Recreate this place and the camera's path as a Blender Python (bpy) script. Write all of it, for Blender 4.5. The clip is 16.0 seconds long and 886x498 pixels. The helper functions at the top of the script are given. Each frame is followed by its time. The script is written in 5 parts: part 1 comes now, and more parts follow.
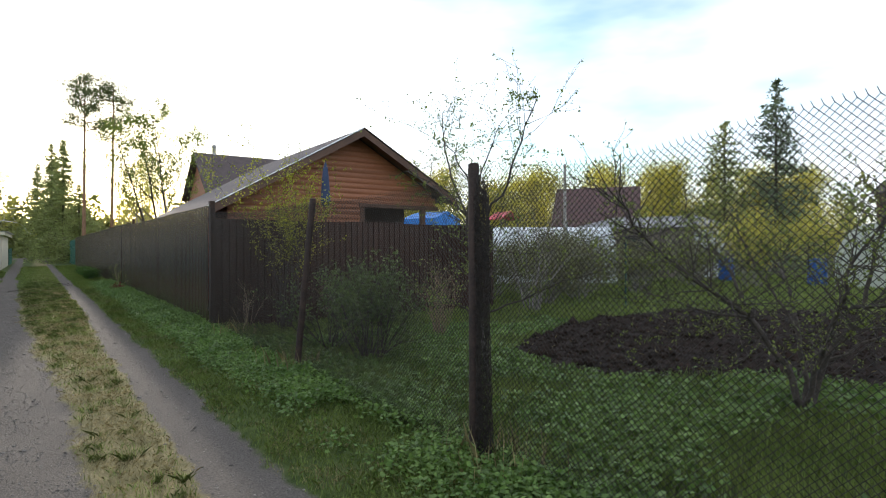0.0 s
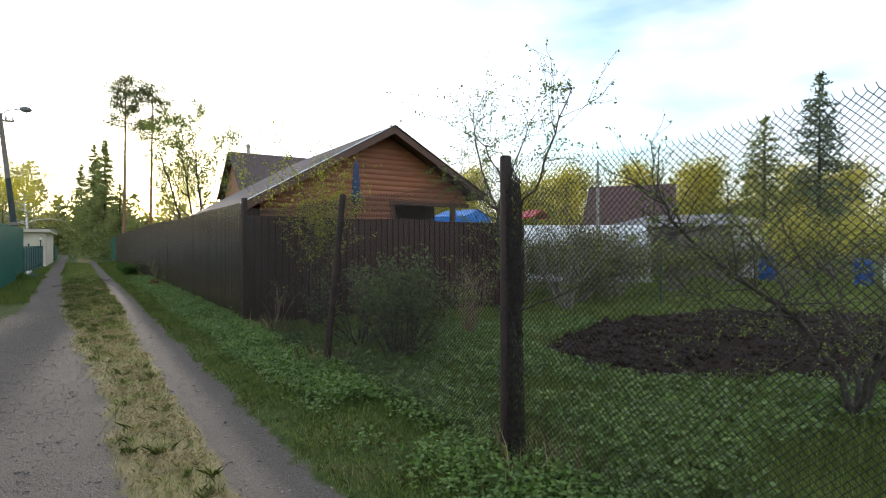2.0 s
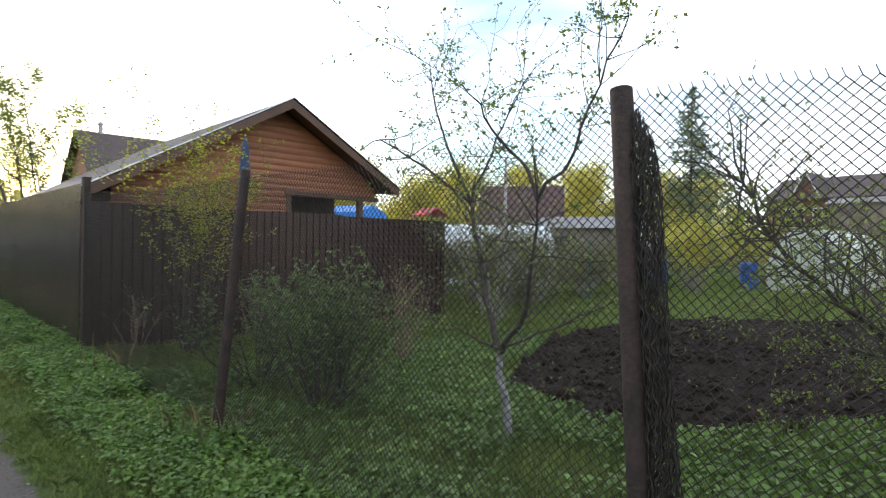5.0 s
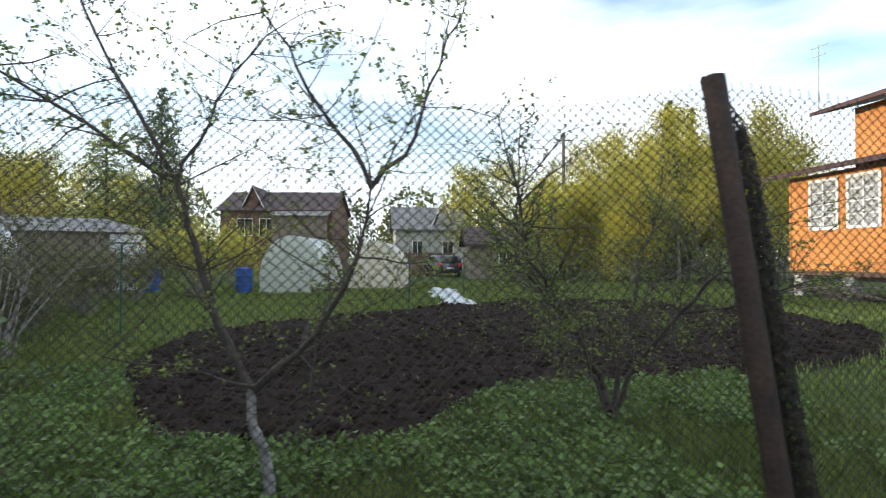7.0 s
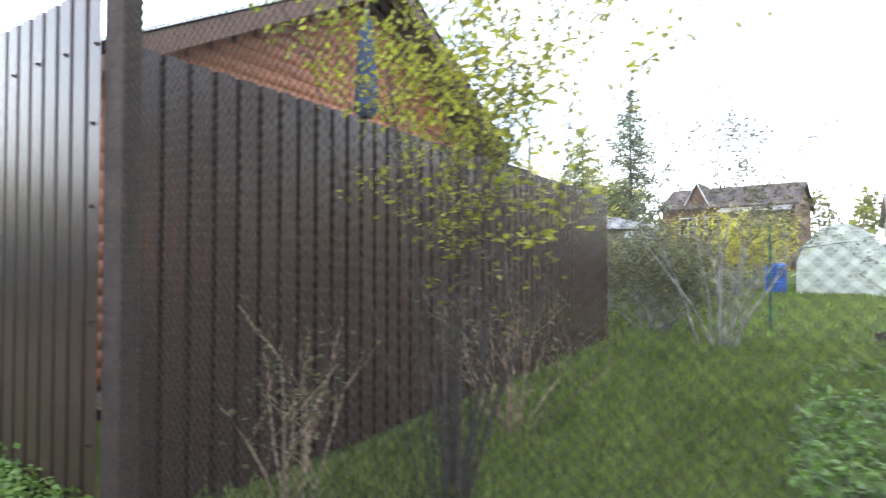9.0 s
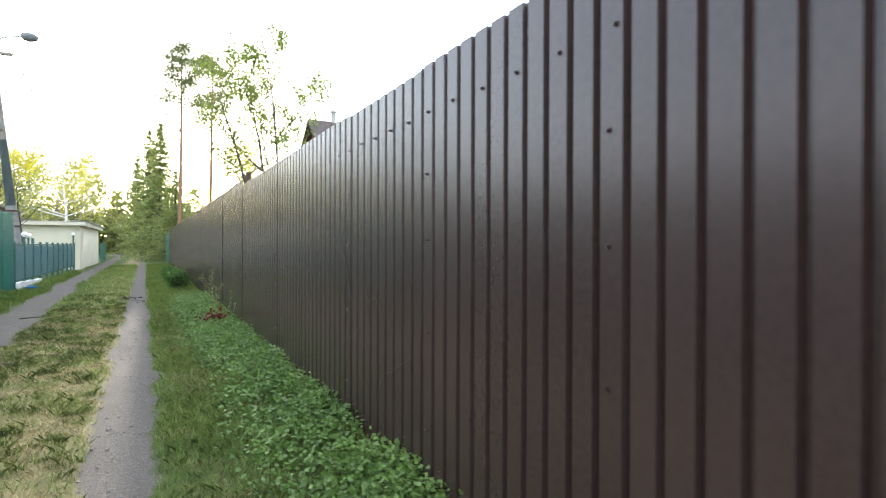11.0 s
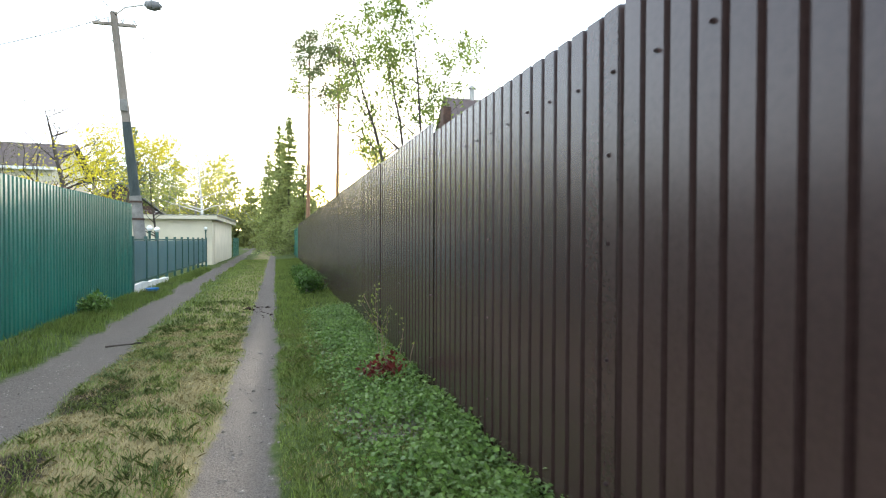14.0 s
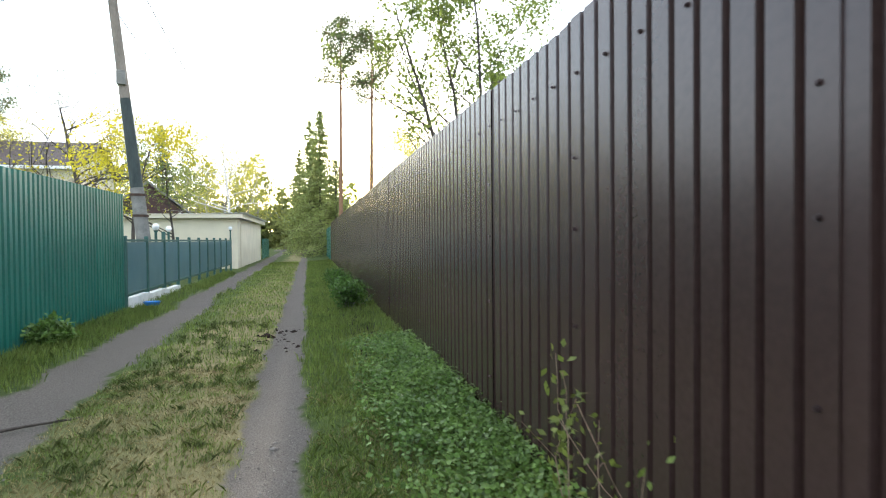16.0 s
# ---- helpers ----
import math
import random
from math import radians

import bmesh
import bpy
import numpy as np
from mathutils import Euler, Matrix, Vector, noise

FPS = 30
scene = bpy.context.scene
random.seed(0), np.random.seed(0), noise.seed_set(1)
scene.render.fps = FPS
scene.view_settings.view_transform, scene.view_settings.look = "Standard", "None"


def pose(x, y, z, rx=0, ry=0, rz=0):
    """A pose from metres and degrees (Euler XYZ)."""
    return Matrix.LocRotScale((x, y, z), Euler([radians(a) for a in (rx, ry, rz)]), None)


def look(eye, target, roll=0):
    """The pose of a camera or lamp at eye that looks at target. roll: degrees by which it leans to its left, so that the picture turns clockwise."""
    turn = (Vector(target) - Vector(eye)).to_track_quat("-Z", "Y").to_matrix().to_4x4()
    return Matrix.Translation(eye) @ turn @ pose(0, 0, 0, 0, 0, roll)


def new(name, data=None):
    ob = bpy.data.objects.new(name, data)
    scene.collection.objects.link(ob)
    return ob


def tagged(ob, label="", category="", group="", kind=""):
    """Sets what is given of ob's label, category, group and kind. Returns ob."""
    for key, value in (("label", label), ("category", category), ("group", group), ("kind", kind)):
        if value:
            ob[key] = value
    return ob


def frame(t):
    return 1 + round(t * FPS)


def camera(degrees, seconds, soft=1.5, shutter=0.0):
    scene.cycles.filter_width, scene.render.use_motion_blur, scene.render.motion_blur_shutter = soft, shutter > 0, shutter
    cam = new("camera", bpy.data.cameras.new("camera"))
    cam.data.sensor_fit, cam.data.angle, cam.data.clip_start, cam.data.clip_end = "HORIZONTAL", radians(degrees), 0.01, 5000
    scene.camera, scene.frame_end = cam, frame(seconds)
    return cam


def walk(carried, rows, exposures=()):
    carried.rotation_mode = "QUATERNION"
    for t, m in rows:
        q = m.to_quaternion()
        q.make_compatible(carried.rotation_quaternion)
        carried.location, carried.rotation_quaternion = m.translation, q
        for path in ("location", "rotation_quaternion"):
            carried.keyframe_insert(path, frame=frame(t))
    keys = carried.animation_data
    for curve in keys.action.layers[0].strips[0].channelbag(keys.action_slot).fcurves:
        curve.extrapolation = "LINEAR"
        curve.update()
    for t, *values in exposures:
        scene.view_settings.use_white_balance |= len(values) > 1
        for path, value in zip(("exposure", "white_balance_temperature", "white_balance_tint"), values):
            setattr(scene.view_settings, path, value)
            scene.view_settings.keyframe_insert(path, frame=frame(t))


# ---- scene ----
cam = camera(76.0, 16.0, soft=1.1, shutter=0.2)
PATH = [
    (0, (-2.211, -9.479, 1.317), (-1.048, -7.852, 1.312), -0.1),
    (0.5, (-2.223, -9.492, 1.294), (-1.078, -7.852, 1.297), 0.4),
    (1, (-2.222, -9.477, 1.299), (-1.104, -7.818, 1.295), 0.1),
    (1.5, (-2.202, -9.466, 1.294), (-1.106, -7.793, 1.289), 0.2),
    (2, (-2.162, -9.404, 1.295), (-1.087, -7.717, 1.285), 0.1),
    (2.5, (-2.107, -9.325, 1.277), (-1.051, -7.627, 1.265), -0.0),
    (3, (-2.049, -9.156, 1.281), (-1.011, -7.446, 1.266), 0.1),
    (5.5, (-1.514, -7.229, 1.363), (0.148, -6.116, 1.355), 1.6),
    (6, (-1.445, -6.933, 1.377), (0.473, -6.369, 1.394), 1.7),
    (6.5, (-1.467, -6.46, 1.375), (0.531, -6.543, 1.403), 0.2),
    (7, (-1.58, -5.70, 1.290), (0.404, -5.951, 1.321), 0.2),
    (7.5, (-1.43, -4.93, 1.222), (0.563, -5.096, 1.254), 0.6),
    (8, (-1.3, -4.16, 1.12), (0.687, -3.937, 1.148), 0.0),
    (8.5, (-1.14, -3.26, 1.05), (0.713, -2.508, 1.081), 0.2),
    (9, (-1.03, -2.03, 1.0), (0.655, -0.953, 1.042), 0.0),
    (11.5, (-1.138, 1.9, 1.209), (-0.321, 3.725, 1.176), -0.1),
    (12, (-1.114, 2.616, 1.214), (-0.34, 4.459, 1.169), -0.4),
    (12.5, (-1.082, 3.297, 1.229), (-0.357, 5.16, 1.196), -0.0),
    (13, (-1.06, 3.927, 1.222), (-0.382, 5.808, 1.188), -0.1),
    (13.5, (-1.05, 4.581, 1.22), (-0.445, 6.487, 1.184), -0.2),
    (14, (-1.097, 5.293, 1.207), (-0.539, 7.213, 1.175), 0.2),
    (14.5, (-1.04, 6.0, 1.207), (-0.526, 7.933, 1.175), -0.0),
    (15, (-1.049, 6.795, 1.169), (-0.56, 8.734, 1.136), -0.2),
    (15.5, (-1.041, 7.585, 1.141), (-0.572, 9.529, 1.115), 0.0),
    (16, (-1.06, 8.38, 1.167), (-0.605, 10.327, 1.132), -0.5),
]
walk(cam, [(t, look(e, g, r)) for t, e, g, r in PATH],
     exposures=[(0.0, -0.25, 5850, 10), (3.2, -0.25, 5850, 10), (5.3, 0.15, 5850, 10), (6.0, 0.1, 5850, 10), (7.0, -0.15, 5800, 8), (7.6, -0.1, 5800, 8), (8.1, -0.1, 5800, 8), (8.6, 0.75, 5850, 11), (9.0, 1.4, 5750, 11),
                (9.4, 1.35, 5750, 11), (11.3, 1.02, 5750, 7), (12.5, 0.98, 5750, 7), (16.0, 0.75, 5800, 7)])

# ---- world and sun ----
SUN_AZ, SUN_EL = radians(4.3), radians(7.2)
world = bpy.data.worlds.new("world")
scene.world = world
world.use_nodes = True
wn, wl = world.node_tree.nodes, world.node_tree.links
wn.clear()
sky = wn.new("ShaderNodeTexSky")
sky.sky_type = "NISHITA"
sky.sun_disc = False
sky.sun_elevation, sky.sun_rotation = SUN_EL, SUN_AZ
sky.altitude, sky.air_density, sky.dust_density, sky.ozone_density = 50, 1.0, 1.2, 1.5
wtc = wn.new("ShaderNodeTexCoord")
wmap = wn.new("ShaderNodeMapping")
wmap.inputs["Scale"].default_value = (1.2, 1.2, 4.0)
wnoise = wn.new("ShaderNodeTexNoise")
wnoise.inputs["Scale"].default_value = 1.6
wnoise.inputs["Detail"].default_value = 5.0
wramp = wn.new("ShaderNodeValToRGB")
wramp.color_ramp.elements[0].position, wramp.color_ramp.elements[1].position = 0.30, 0.62
wmix = wn.new("ShaderNodeMix")
wmix.data_type = "RGBA"
wmix.inputs["B"].default_value = (17.0, 16.8, 16.6, 1)
wgain = wn.new("ShaderNodeVectorMath")
wgain.operation = "MULTIPLY"
wgain.inputs[1].default_value = (3.2, 3.4, 3.5)
wbg = wn.new("ShaderNodeBackground")
wbg.inputs["Strength"].default_value = 0.12
wout = wn.new("ShaderNodeOutputWorld")
wl.new(wtc.outputs["Generated"], wmap.inputs["Vector"])
wl.new(wmap.outputs["Vector"], wnoise.inputs["Vector"])
wl.new(wnoise.outputs["Fac"], wramp.inputs["Fac"])
wl.new(wramp.outputs["Color"], wmix.inputs["Factor"])
wl.new(sky.outputs["Color"], wgain.inputs[0])
wl.new(wgain.outputs["Vector"], wmix.inputs["A"])
wl.new(wmix.outputs["Result"], wbg.inputs["Color"])
wl.new(wbg.outputs["Background"], wout.inputs["Surface"])

sun = new("sun", bpy.data.lights.new("sun", "SUN"))
sun.data.energy, sun.data.angle, sun.data.color = 5.0, radians(0.5), (1.0, 0.83, 0.62)
to_sun = Vector((math.sin(SUN_AZ) * math.cos(SUN_EL), math.cos(SUN_AZ) * math.cos(SUN_EL), math.sin(SUN_EL)))
sun.matrix_world = look((0, 0, 30), Vector((0, 0, 30)) - to_sun)


# ---- materials ----
def material(name, base, second, scale=8.0, rough=0.7, metal=0.0, bump=0.2, fine=60.0, per_object=0.0, through_light=0.0, stretch=(1, 1, 1), island=0.0):
    """Two colours mixed by coarse and fine noise, with a bump of both."""
    m = bpy.data.materials.new(name)
    m.use_nodes = True
    nt, n, l = m.node_tree, m.node_tree.nodes, m.node_tree.links
    b = n["Principled BSDF"]
    tc = n.new("ShaderNodeTexCoord")
    mp = n.new("ShaderNodeMapping")
    mp.inputs["Scale"].default_value = stretch
    l.new(tc.outputs["Object"], mp.inputs["Vector"])
    n1, n2 = n.new("ShaderNodeTexNoise"), n.new("ShaderNodeTexNoise")
    for node, s in ((n1, scale), (n2, fine)):
        node.inputs["Scale"].default_value = s
        node.inputs["Detail"].default_value = 5
        l.new(mp.outputs["Vector"], node.inputs["Vector"])
    add = n.new("ShaderNodeMath")
    add.operation = "MULTIPLY_ADD"
    add.inputs[1].default_value = 0.45
    l.new(n2.outputs["Fac"], add.inputs[0])
    half = n.new("ShaderNodeMath")
    half.operation = "MULTIPLY"
    half.inputs[1].default_value = 0.6
    l.new(n1.outputs["Fac"], half.inputs[0])
    l.new(half.outputs[0], add.inputs[2])
    ramp = n.new("ShaderNodeValToRGB")
    ramp.color_ramp.elements[0].position, ramp.color_ramp.elements[1].position = 0.38, 0.66
    ramp.color_ramp.elements[0].color, ramp.color_ramp.elements[1].color = (*base, 1), (*second, 1)
    l.new(add.outputs[0], ramp.inputs["Fac"])
    colour = ramp.outputs["Color"]
    if per_object or island:
        hsv = n.new("ShaderNodeHueSaturation")
        mr = n.new("ShaderNodeMapRange")
        k = per_object or island
        mr.inputs["To Min"].default_value, mr.inputs["To Max"].default_value = 1 - k, 1 + k
        if per_object:
            l.new(n.new("ShaderNodeObjectInfo").outputs["Random"], mr.inputs["Value"])
        else:
            l.new(n.new("ShaderNodeNewGeometry").outputs["Random Per Island"], mr.inputs["Value"])
        l.new(mr.outputs["Result"], hsv.inputs["Value"])
        l.new(colour, hsv.inputs["Color"])
        colour = hsv.outputs["Color"]
    l.new(colour, b.inputs["Base Color"])
    b.inputs["Roughness"].default_value, b.inputs["Metallic"].default_value = rough, metal
    if bump:
        bp = n.new("ShaderNodeBump")
        bp.inputs["Strength"].default_value, bp.inputs["Distance"].default_value = bump, 0.02
        l.new(add.outputs[0], bp.inputs["Height"])
        l.new(bp.outputs["Normal"], b.inputs["Normal"])
    if through_light:
        tr, mx = n.new("ShaderNodeBsdfTranslucent"), n.new("ShaderNodeMixShader")
        mx.inputs["Fac"].default_value = through_light
        l.new(colour, tr.inputs["Color"])
        l.new(b.outputs["BSDF"], mx.inputs[1])
        l.new(tr.outputs["BSDF"], mx.inputs[2])
        l.new(mx.outputs["Shader"], n["Material Output"].inputs["Surface"])
    return m


M = {}
M["brown_sheet"] = material("brown_sheet", (0.037, 0.0215, 0.019), (0.051, 0.0305, 0.027), 1.5, 0.27, 0.0, 0.0, 40, per_object=0.05)
M["green_sheet"] = material("green_sheet", (0.012, 0.10, 0.075), (0.02, 0.14, 0.105), 1.5, 0.38, 0.0, 0.03, 40, per_object=0.06)
M["green_paint"] = material("green_paint", (0.012, 0.06, 0.05), (0.03, 0.09, 0.075), 6, 0.5, 0.0, 0.1)
M["panel_blue"] = material("panel_blue", (0.05, 0.12, 0.15), (0.09, 0.17, 0.19), 2, 0.35, 0.0, 0.05, per_object=0.1)
M["screw"] = material("screw", (0.03, 0.018, 0.016), (0.05, 0.03, 0.03), 30, 0.4, 0.3, 0.0)
M["rust"] = material("rust", (0.018, 0.012, 0.010), (0.055, 0.033, 0.024), 9, 0.85, 0.0, 0.5)
M["rust_dark"] = material("rust_dark", (0.035, 0.022, 0.018), (0.10, 0.055, 0.035), 12, 0.85, 0.1, 0.5)
M["tarred"] = material("tarred", (0.018, 0.028, 0.027), (0.045, 0.058, 0.055), 9, 0.75, 0.0, 0.4, stretch=(1, 1, 0.2))
M["pole_concrete"] = material("pole_concrete", (0.13, 0.125, 0.115), (0.24, 0.23, 0.21), 6, 0.9, 0.0, 0.4)
M["wire"] = material("wire", (0.018, 0.015, 0.013), (0.055, 0.042, 0.032), 30, 0.7, 0.2, 0.0)
M["concrete"] = material("concrete", (0.32, 0.31, 0.29), (0.45, 0.44, 0.41), 4, 0.9, 0.0, 0.3)
M["plinth"] = material("plinth", (0.5, 0.5, 0.48), (0.7, 0.7, 0.67), 3, 0.85, 0.0, 0.3)
M["beige_wall"] = material("beige_wall", (0.55, 0.50, 0.38), (0.66, 0.60, 0.46), 1.2, 0.8, 0.0, 0.1)
M["white_roof"] = material("white_roof", (0.55, 0.56, 0.57), (0.72, 0.72, 0.72), 2, 0.5, 0.2, 0.1)
M["dark_roof"] = material("dark_roof", (0.045, 0.030, 0.028), (0.075, 0.052, 0.048), 3, 0.75, 0.0, 0.3)
M["log"] = material("log", (0.225, 0.082, 0.034), (0.32, 0.128, 0.056), 3, 0.55, 0.0, 0.25, 40, per_object=0.15, stretch=(0.5, 1, 6))
M["trim_wood"] = material("trim_wood", (0.075, 0.038, 0.022), (0.12, 0.062, 0.035), 4, 0.6, 0.0, 0.2)
# near-black brown: interior shade put into wall colour; also the dry vine's own tone
M["shade_and_vine"] = material("shade_and_vine", (0.03, 0.022, 0.018), (0.05, 0.035, 0.03), 3, 0.9, 0.0, 0.1)
M["tarp"] = material("tarp", (0.02, 0.16, 0.55), (0.04, 0.24, 0.68), 5, 0.45, 0.0, 0.4)
M["parasol"] = material("parasol", (0.02, 0.035, 0.08), (0.04, 0.06, 0.12), 8, 0.8, 0.0, 0.3)
M["red_sheet"] = material("red_sheet", (0.42, 0.03, 0.05), (0.55, 0.06, 0.08), 3, 0.5, 0.0, 0.1)
M["maroon_roof"] = material("maroon_roof", (0.042, 0.017, 0.015), (0.075, 0.029, 0.025), 2, 0.6, 0.0, 0.2)
M["film"] = material("film", (0.62, 0.68, 0.70), (0.82, 0.86, 0.86), 1.3, 0.3, 0.0, 0.35, 9, through_light=0.4)
M["polycarbonate"] = material("polycarbonate", (0.55, 0.60, 0.52), (0.72, 0.74, 0.66), 1.1, 0.25, 0.0, 0.05, 20, through_light=0.35)
M["slate"] = material("slate", (0.13, 0.13, 0.13), (0.24, 0.235, 0.23), 2, 0.9, 0.0, 0.3)
M["old_wood"] = material("old_wood", (0.13, 0.11, 0.09), (0.26, 0.22, 0.18), 3, 0.9, 0.0, 0.4, stretch=(1, 1, 0.3), per_object=0.15)
M["brown_wood"] = material("brown_wood", (0.10, 0.055, 0.035), (0.19, 0.11, 0.07), 3, 0.8, 0.0, 0.3, per_object=0.1)
M["grey_wall"] = material("grey_wall", (0.34, 0.33, 0.31), (0.46, 0.45, 0.42), 2, 0.9, 0.0, 0.2)
M["orange_wood"] = material("orange_wood", (0.50, 0.19, 0.035), (0.62, 0.26, 0.06), 2, 0.6, 0.0, 0.15, per_object=0.06)
M["white_paint"] = material("white_paint", (0.72, 0.72, 0.70), (0.82, 0.82, 0.80), 5, 0.55, 0.0, 0.05)
M["curtain"] = material("curtain", (0.10, 0.11, 0.12), (0.55, 0.55, 0.53), 9, 0.9, 0.0, 0.2)
M["tin_door"] = material("tin_door", (0.50, 0.53, 0.56), (0.68, 0.70, 0.72), 2, 0.45, 0.3, 0.1)
M["blue_plastic"] = material("blue_plastic", (0.008, 0.055, 0.24), (0.015, 0.085, 0.32), 4, 0.4, 0.0, 0.05)
M["car_paint"] = material("car_paint", (0.10, 0.10, 0.12), (0.15, 0.15, 0.17), 3, 0.25, 0.5, 0.0)
M["car_glass"] = material("car_glass", (0.02, 0.025, 0.03), (0.03, 0.035, 0.04), 3, 0.08, 0.0, 0.0)
M["tyre"] = material("tyre", (0.02, 0.02, 0.02), (0.035, 0.035, 0.035), 9, 0.9, 0.0, 0.2)
M["red_lamp"] = material("red_lamp", (0.6, 0.02, 0.02), (0.7, 0.04, 0.03), 9, 0.2, 0.0, 0.0)
M["globe"] = material("globe", (0.80, 0.80, 0.80), (0.88, 0.88, 0.88), 5, 0.25, 0.0, 0.0)
M["bark"] = material("bark", (0.032, 0.025, 0.021), (0.085, 0.068, 0.055), 14, 0.9, 0.0, 0.6, stretch=(1, 1, 0.3))
M["bark_grey"] = material("bark_grey", (0.15, 0.135, 0.12), (0.30, 0.28, 0.25), 12, 0.9, 0.0, 0.5, stretch=(1, 1, 0.35))
M["whitewash"] = material("whitewash", (0.13, 0.12, 0.11), (0.34, 0.33, 0.32), 14, 0.9, 0.0, 0.5)
M["birch_bark"] = material("birch_bark", (0.25, 0.23, 0.21), (0.72, 0.70, 0.66), 5, 0.8, 0.0, 0.3, stretch=(1, 1, 2))
M["pine_bark"] = material("pine_bark", (0.16, 0.09, 0.05), (0.30, 0.17, 0.10), 8, 0.9, 0.0, 0.5)
M["leaf"] = material("leaf", (0.055, 0.12, 0.018), (0.10, 0.18, 0.03), 2, 0.5, 0, 0, per_object=0, through_light=0.45, island=0.4)
M["leaf_yellow"] = material("leaf_yellow", (0.22, 0.26, 0.025), (0.45, 0.42, 0.03), 2, 0.5, 0, 0, through_light=0.5, island=0.35)
M["leaf_spring"] = material("leaf_spring", (0.40, 0.385, 0.050), (0.56, 0.50, 0.085), 0.6, 0.6, 0, 0, through_light=0.6, island=0.4)
M["leaf_grey"] = material("leaf_grey", (0.095, 0.10, 0.04), (0.16, 0.155, 0.065), 2, 0.6, 0, 0, through_light=0.35, island=0.4)
M["leaf_young"] = material("leaf_young", (0.13, 0.18, 0.03), (0.23, 0.27, 0.05), 2, 0.5, 0, 0, through_light=0.5, island=0.4)
M["blossom"] = material("blossom", (0.45, 0.40, 0.015), (0.62, 0.55, 0.03), 2, 0.5, 0, 0, through_light=0.5, island=0.3)
M["leaf_bush"] = material("leaf_bush", (0.075, 0.12, 0.03), (0.145, 0.185, 0.055), 2, 0.5, 0, 0, through_light=0.45, island=0.45)
# pale needles: sun haze painted into the lane spruces, own yellowish tone on another
M["needle_pale_hazed"] = material("needle_pale_hazed", (0.20, 0.24, 0.075), (0.32, 0.35, 0.12), 1.5, 0.6, 0, 0, through_light=0.55, island=0.35)
M["leaf_red"] = material("leaf_red", (0.10, 0.012, 0.012), (0.18, 0.03, 0.02), 2, 0.5, 0, 0, through_light=0.4, island=0.3)
M["needle"] = material("needle", (0.10, 0.14, 0.075), (0.17, 0.215, 0.12), 1.5, 0.65, 0, 0, through_light=0.3, island=0.35)
M["needle_pine"] = material("needle_pine", (0.10, 0.125, 0.045), (0.17, 0.195, 0.07), 1.5, 0.65, 0, 0, through_light=0.35, island=0.35)
M["weed"] = material("weed", (0.088, 0.16, 0.031), (0.175, 0.268, 0.058), 3, 0.5, 0, 0, through_light=0.4, island=0.35)
M["grass"] = material("grass", (0.118, 0.175, 0.034), (0.235, 0.29, 0.066), 1.5, 0.6, 0, 0, through_light=0.4, island=0.35)
M["grass_tuft"] = material("grass_tuft", (0.08, 0.115, 0.028), (0.16, 0.19, 0.05), 1.5, 0.6, 0, 0, through_light=0.35, island=0.35)
M["grass_dry"] = material("grass_dry", (0.24, 0.20, 0.085), (0.38, 0.32, 0.15), 1.5, 0.7, 0, 0, through_light=0.3, island=0.35)
M["dry_stem"] = material("dry_stem", (0.22, 0.15, 0.10), (0.34, 0.25, 0.17), 8, 0.9, 0, 0, island=0.3)
M["clod"] = material("clod", (0.010, 0.0068, 0.0055), (0.032, 0.021, 0.016), 12, 0.95, 0, 0.6, island=0.35)
M["pebble"] = material("pebble", (0.10, 0.088, 0.078), (0.22, 0.195, 0.172), 12, 0.9, 0, 0.3, island=0.45)
M["clod"].node_tree.nodes["Principled BSDF"].inputs["Specular IOR Level"].default_value = 0.12
M["far_wood"] = material("far_wood", (0.15, 0.17, 0.05), (0.26, 0.27, 0.08), 0.3, 0.8, 0, 0, through_light=0.45, island=0.4)


# ---- builders ----
def thing(name, label, category, at=(0, 0, 0), turn=0.0, group="", kind=""):
    ob = new(name)
    ob.matrix_world = pose(*at, 0, 0, turn)
    return tagged(ob, label, category, group, kind)


def link(name, mesh, parent=None, label="", m=None):
    ob = new(name, mesh)
    if parent is not None:
        ob.parent = parent
    if m is not None:
        ob.matrix_basis = m
    return tagged(ob, label)


def part(name, bm, mat, parent=None, label="", m=None, smooth=False):
    mesh = bpy.data.meshes.new(name)
    bmesh.ops.recalc_face_normals(bm, faces=bm.faces)
    bm.to_mesh(mesh)
    bm.free()
    mesh.materials.append(mat)
    if smooth:
        mesh.polygons.foreach_set("use_smooth", [True] * len(mesh.polygons))
    return link(name, mesh, parent, label, m)


def raw(name, verts, faces, mat, parent=None, label="", smooth=False, m=None):
    """A mesh from arrays of corners and of equal-sided faces."""
    verts, faces = np.asarray(verts, dtype=np.float32), np.asarray(faces, dtype=np.int32)
    mesh = bpy.data.meshes.new(name)
    k = faces.shape[1]
    mesh.vertices.add(len(verts))
    mesh.vertices.foreach_set("co", verts.ravel())
    mesh.loops.add(faces.size)
    mesh.loops.foreach_set("vertex_index", faces.ravel())
    mesh.polygons.add(len(faces))
    mesh.polygons.foreach_set("loop_start", np.arange(0, faces.size, k, dtype=np.int32))
    if smooth:
        mesh.polygons.foreach_set("use_smooth", np.ones(len(faces), dtype=bool))
    mesh.update(calc_edges=True)
    mesh.materials.append(mat)
    ob = link(name, mesh, parent, label, m)
    return tagged(ob, kind="stuff") if name in ("branchwork", "stemwork", "crown", "foliage", "netting", "rolled_netting") else ob


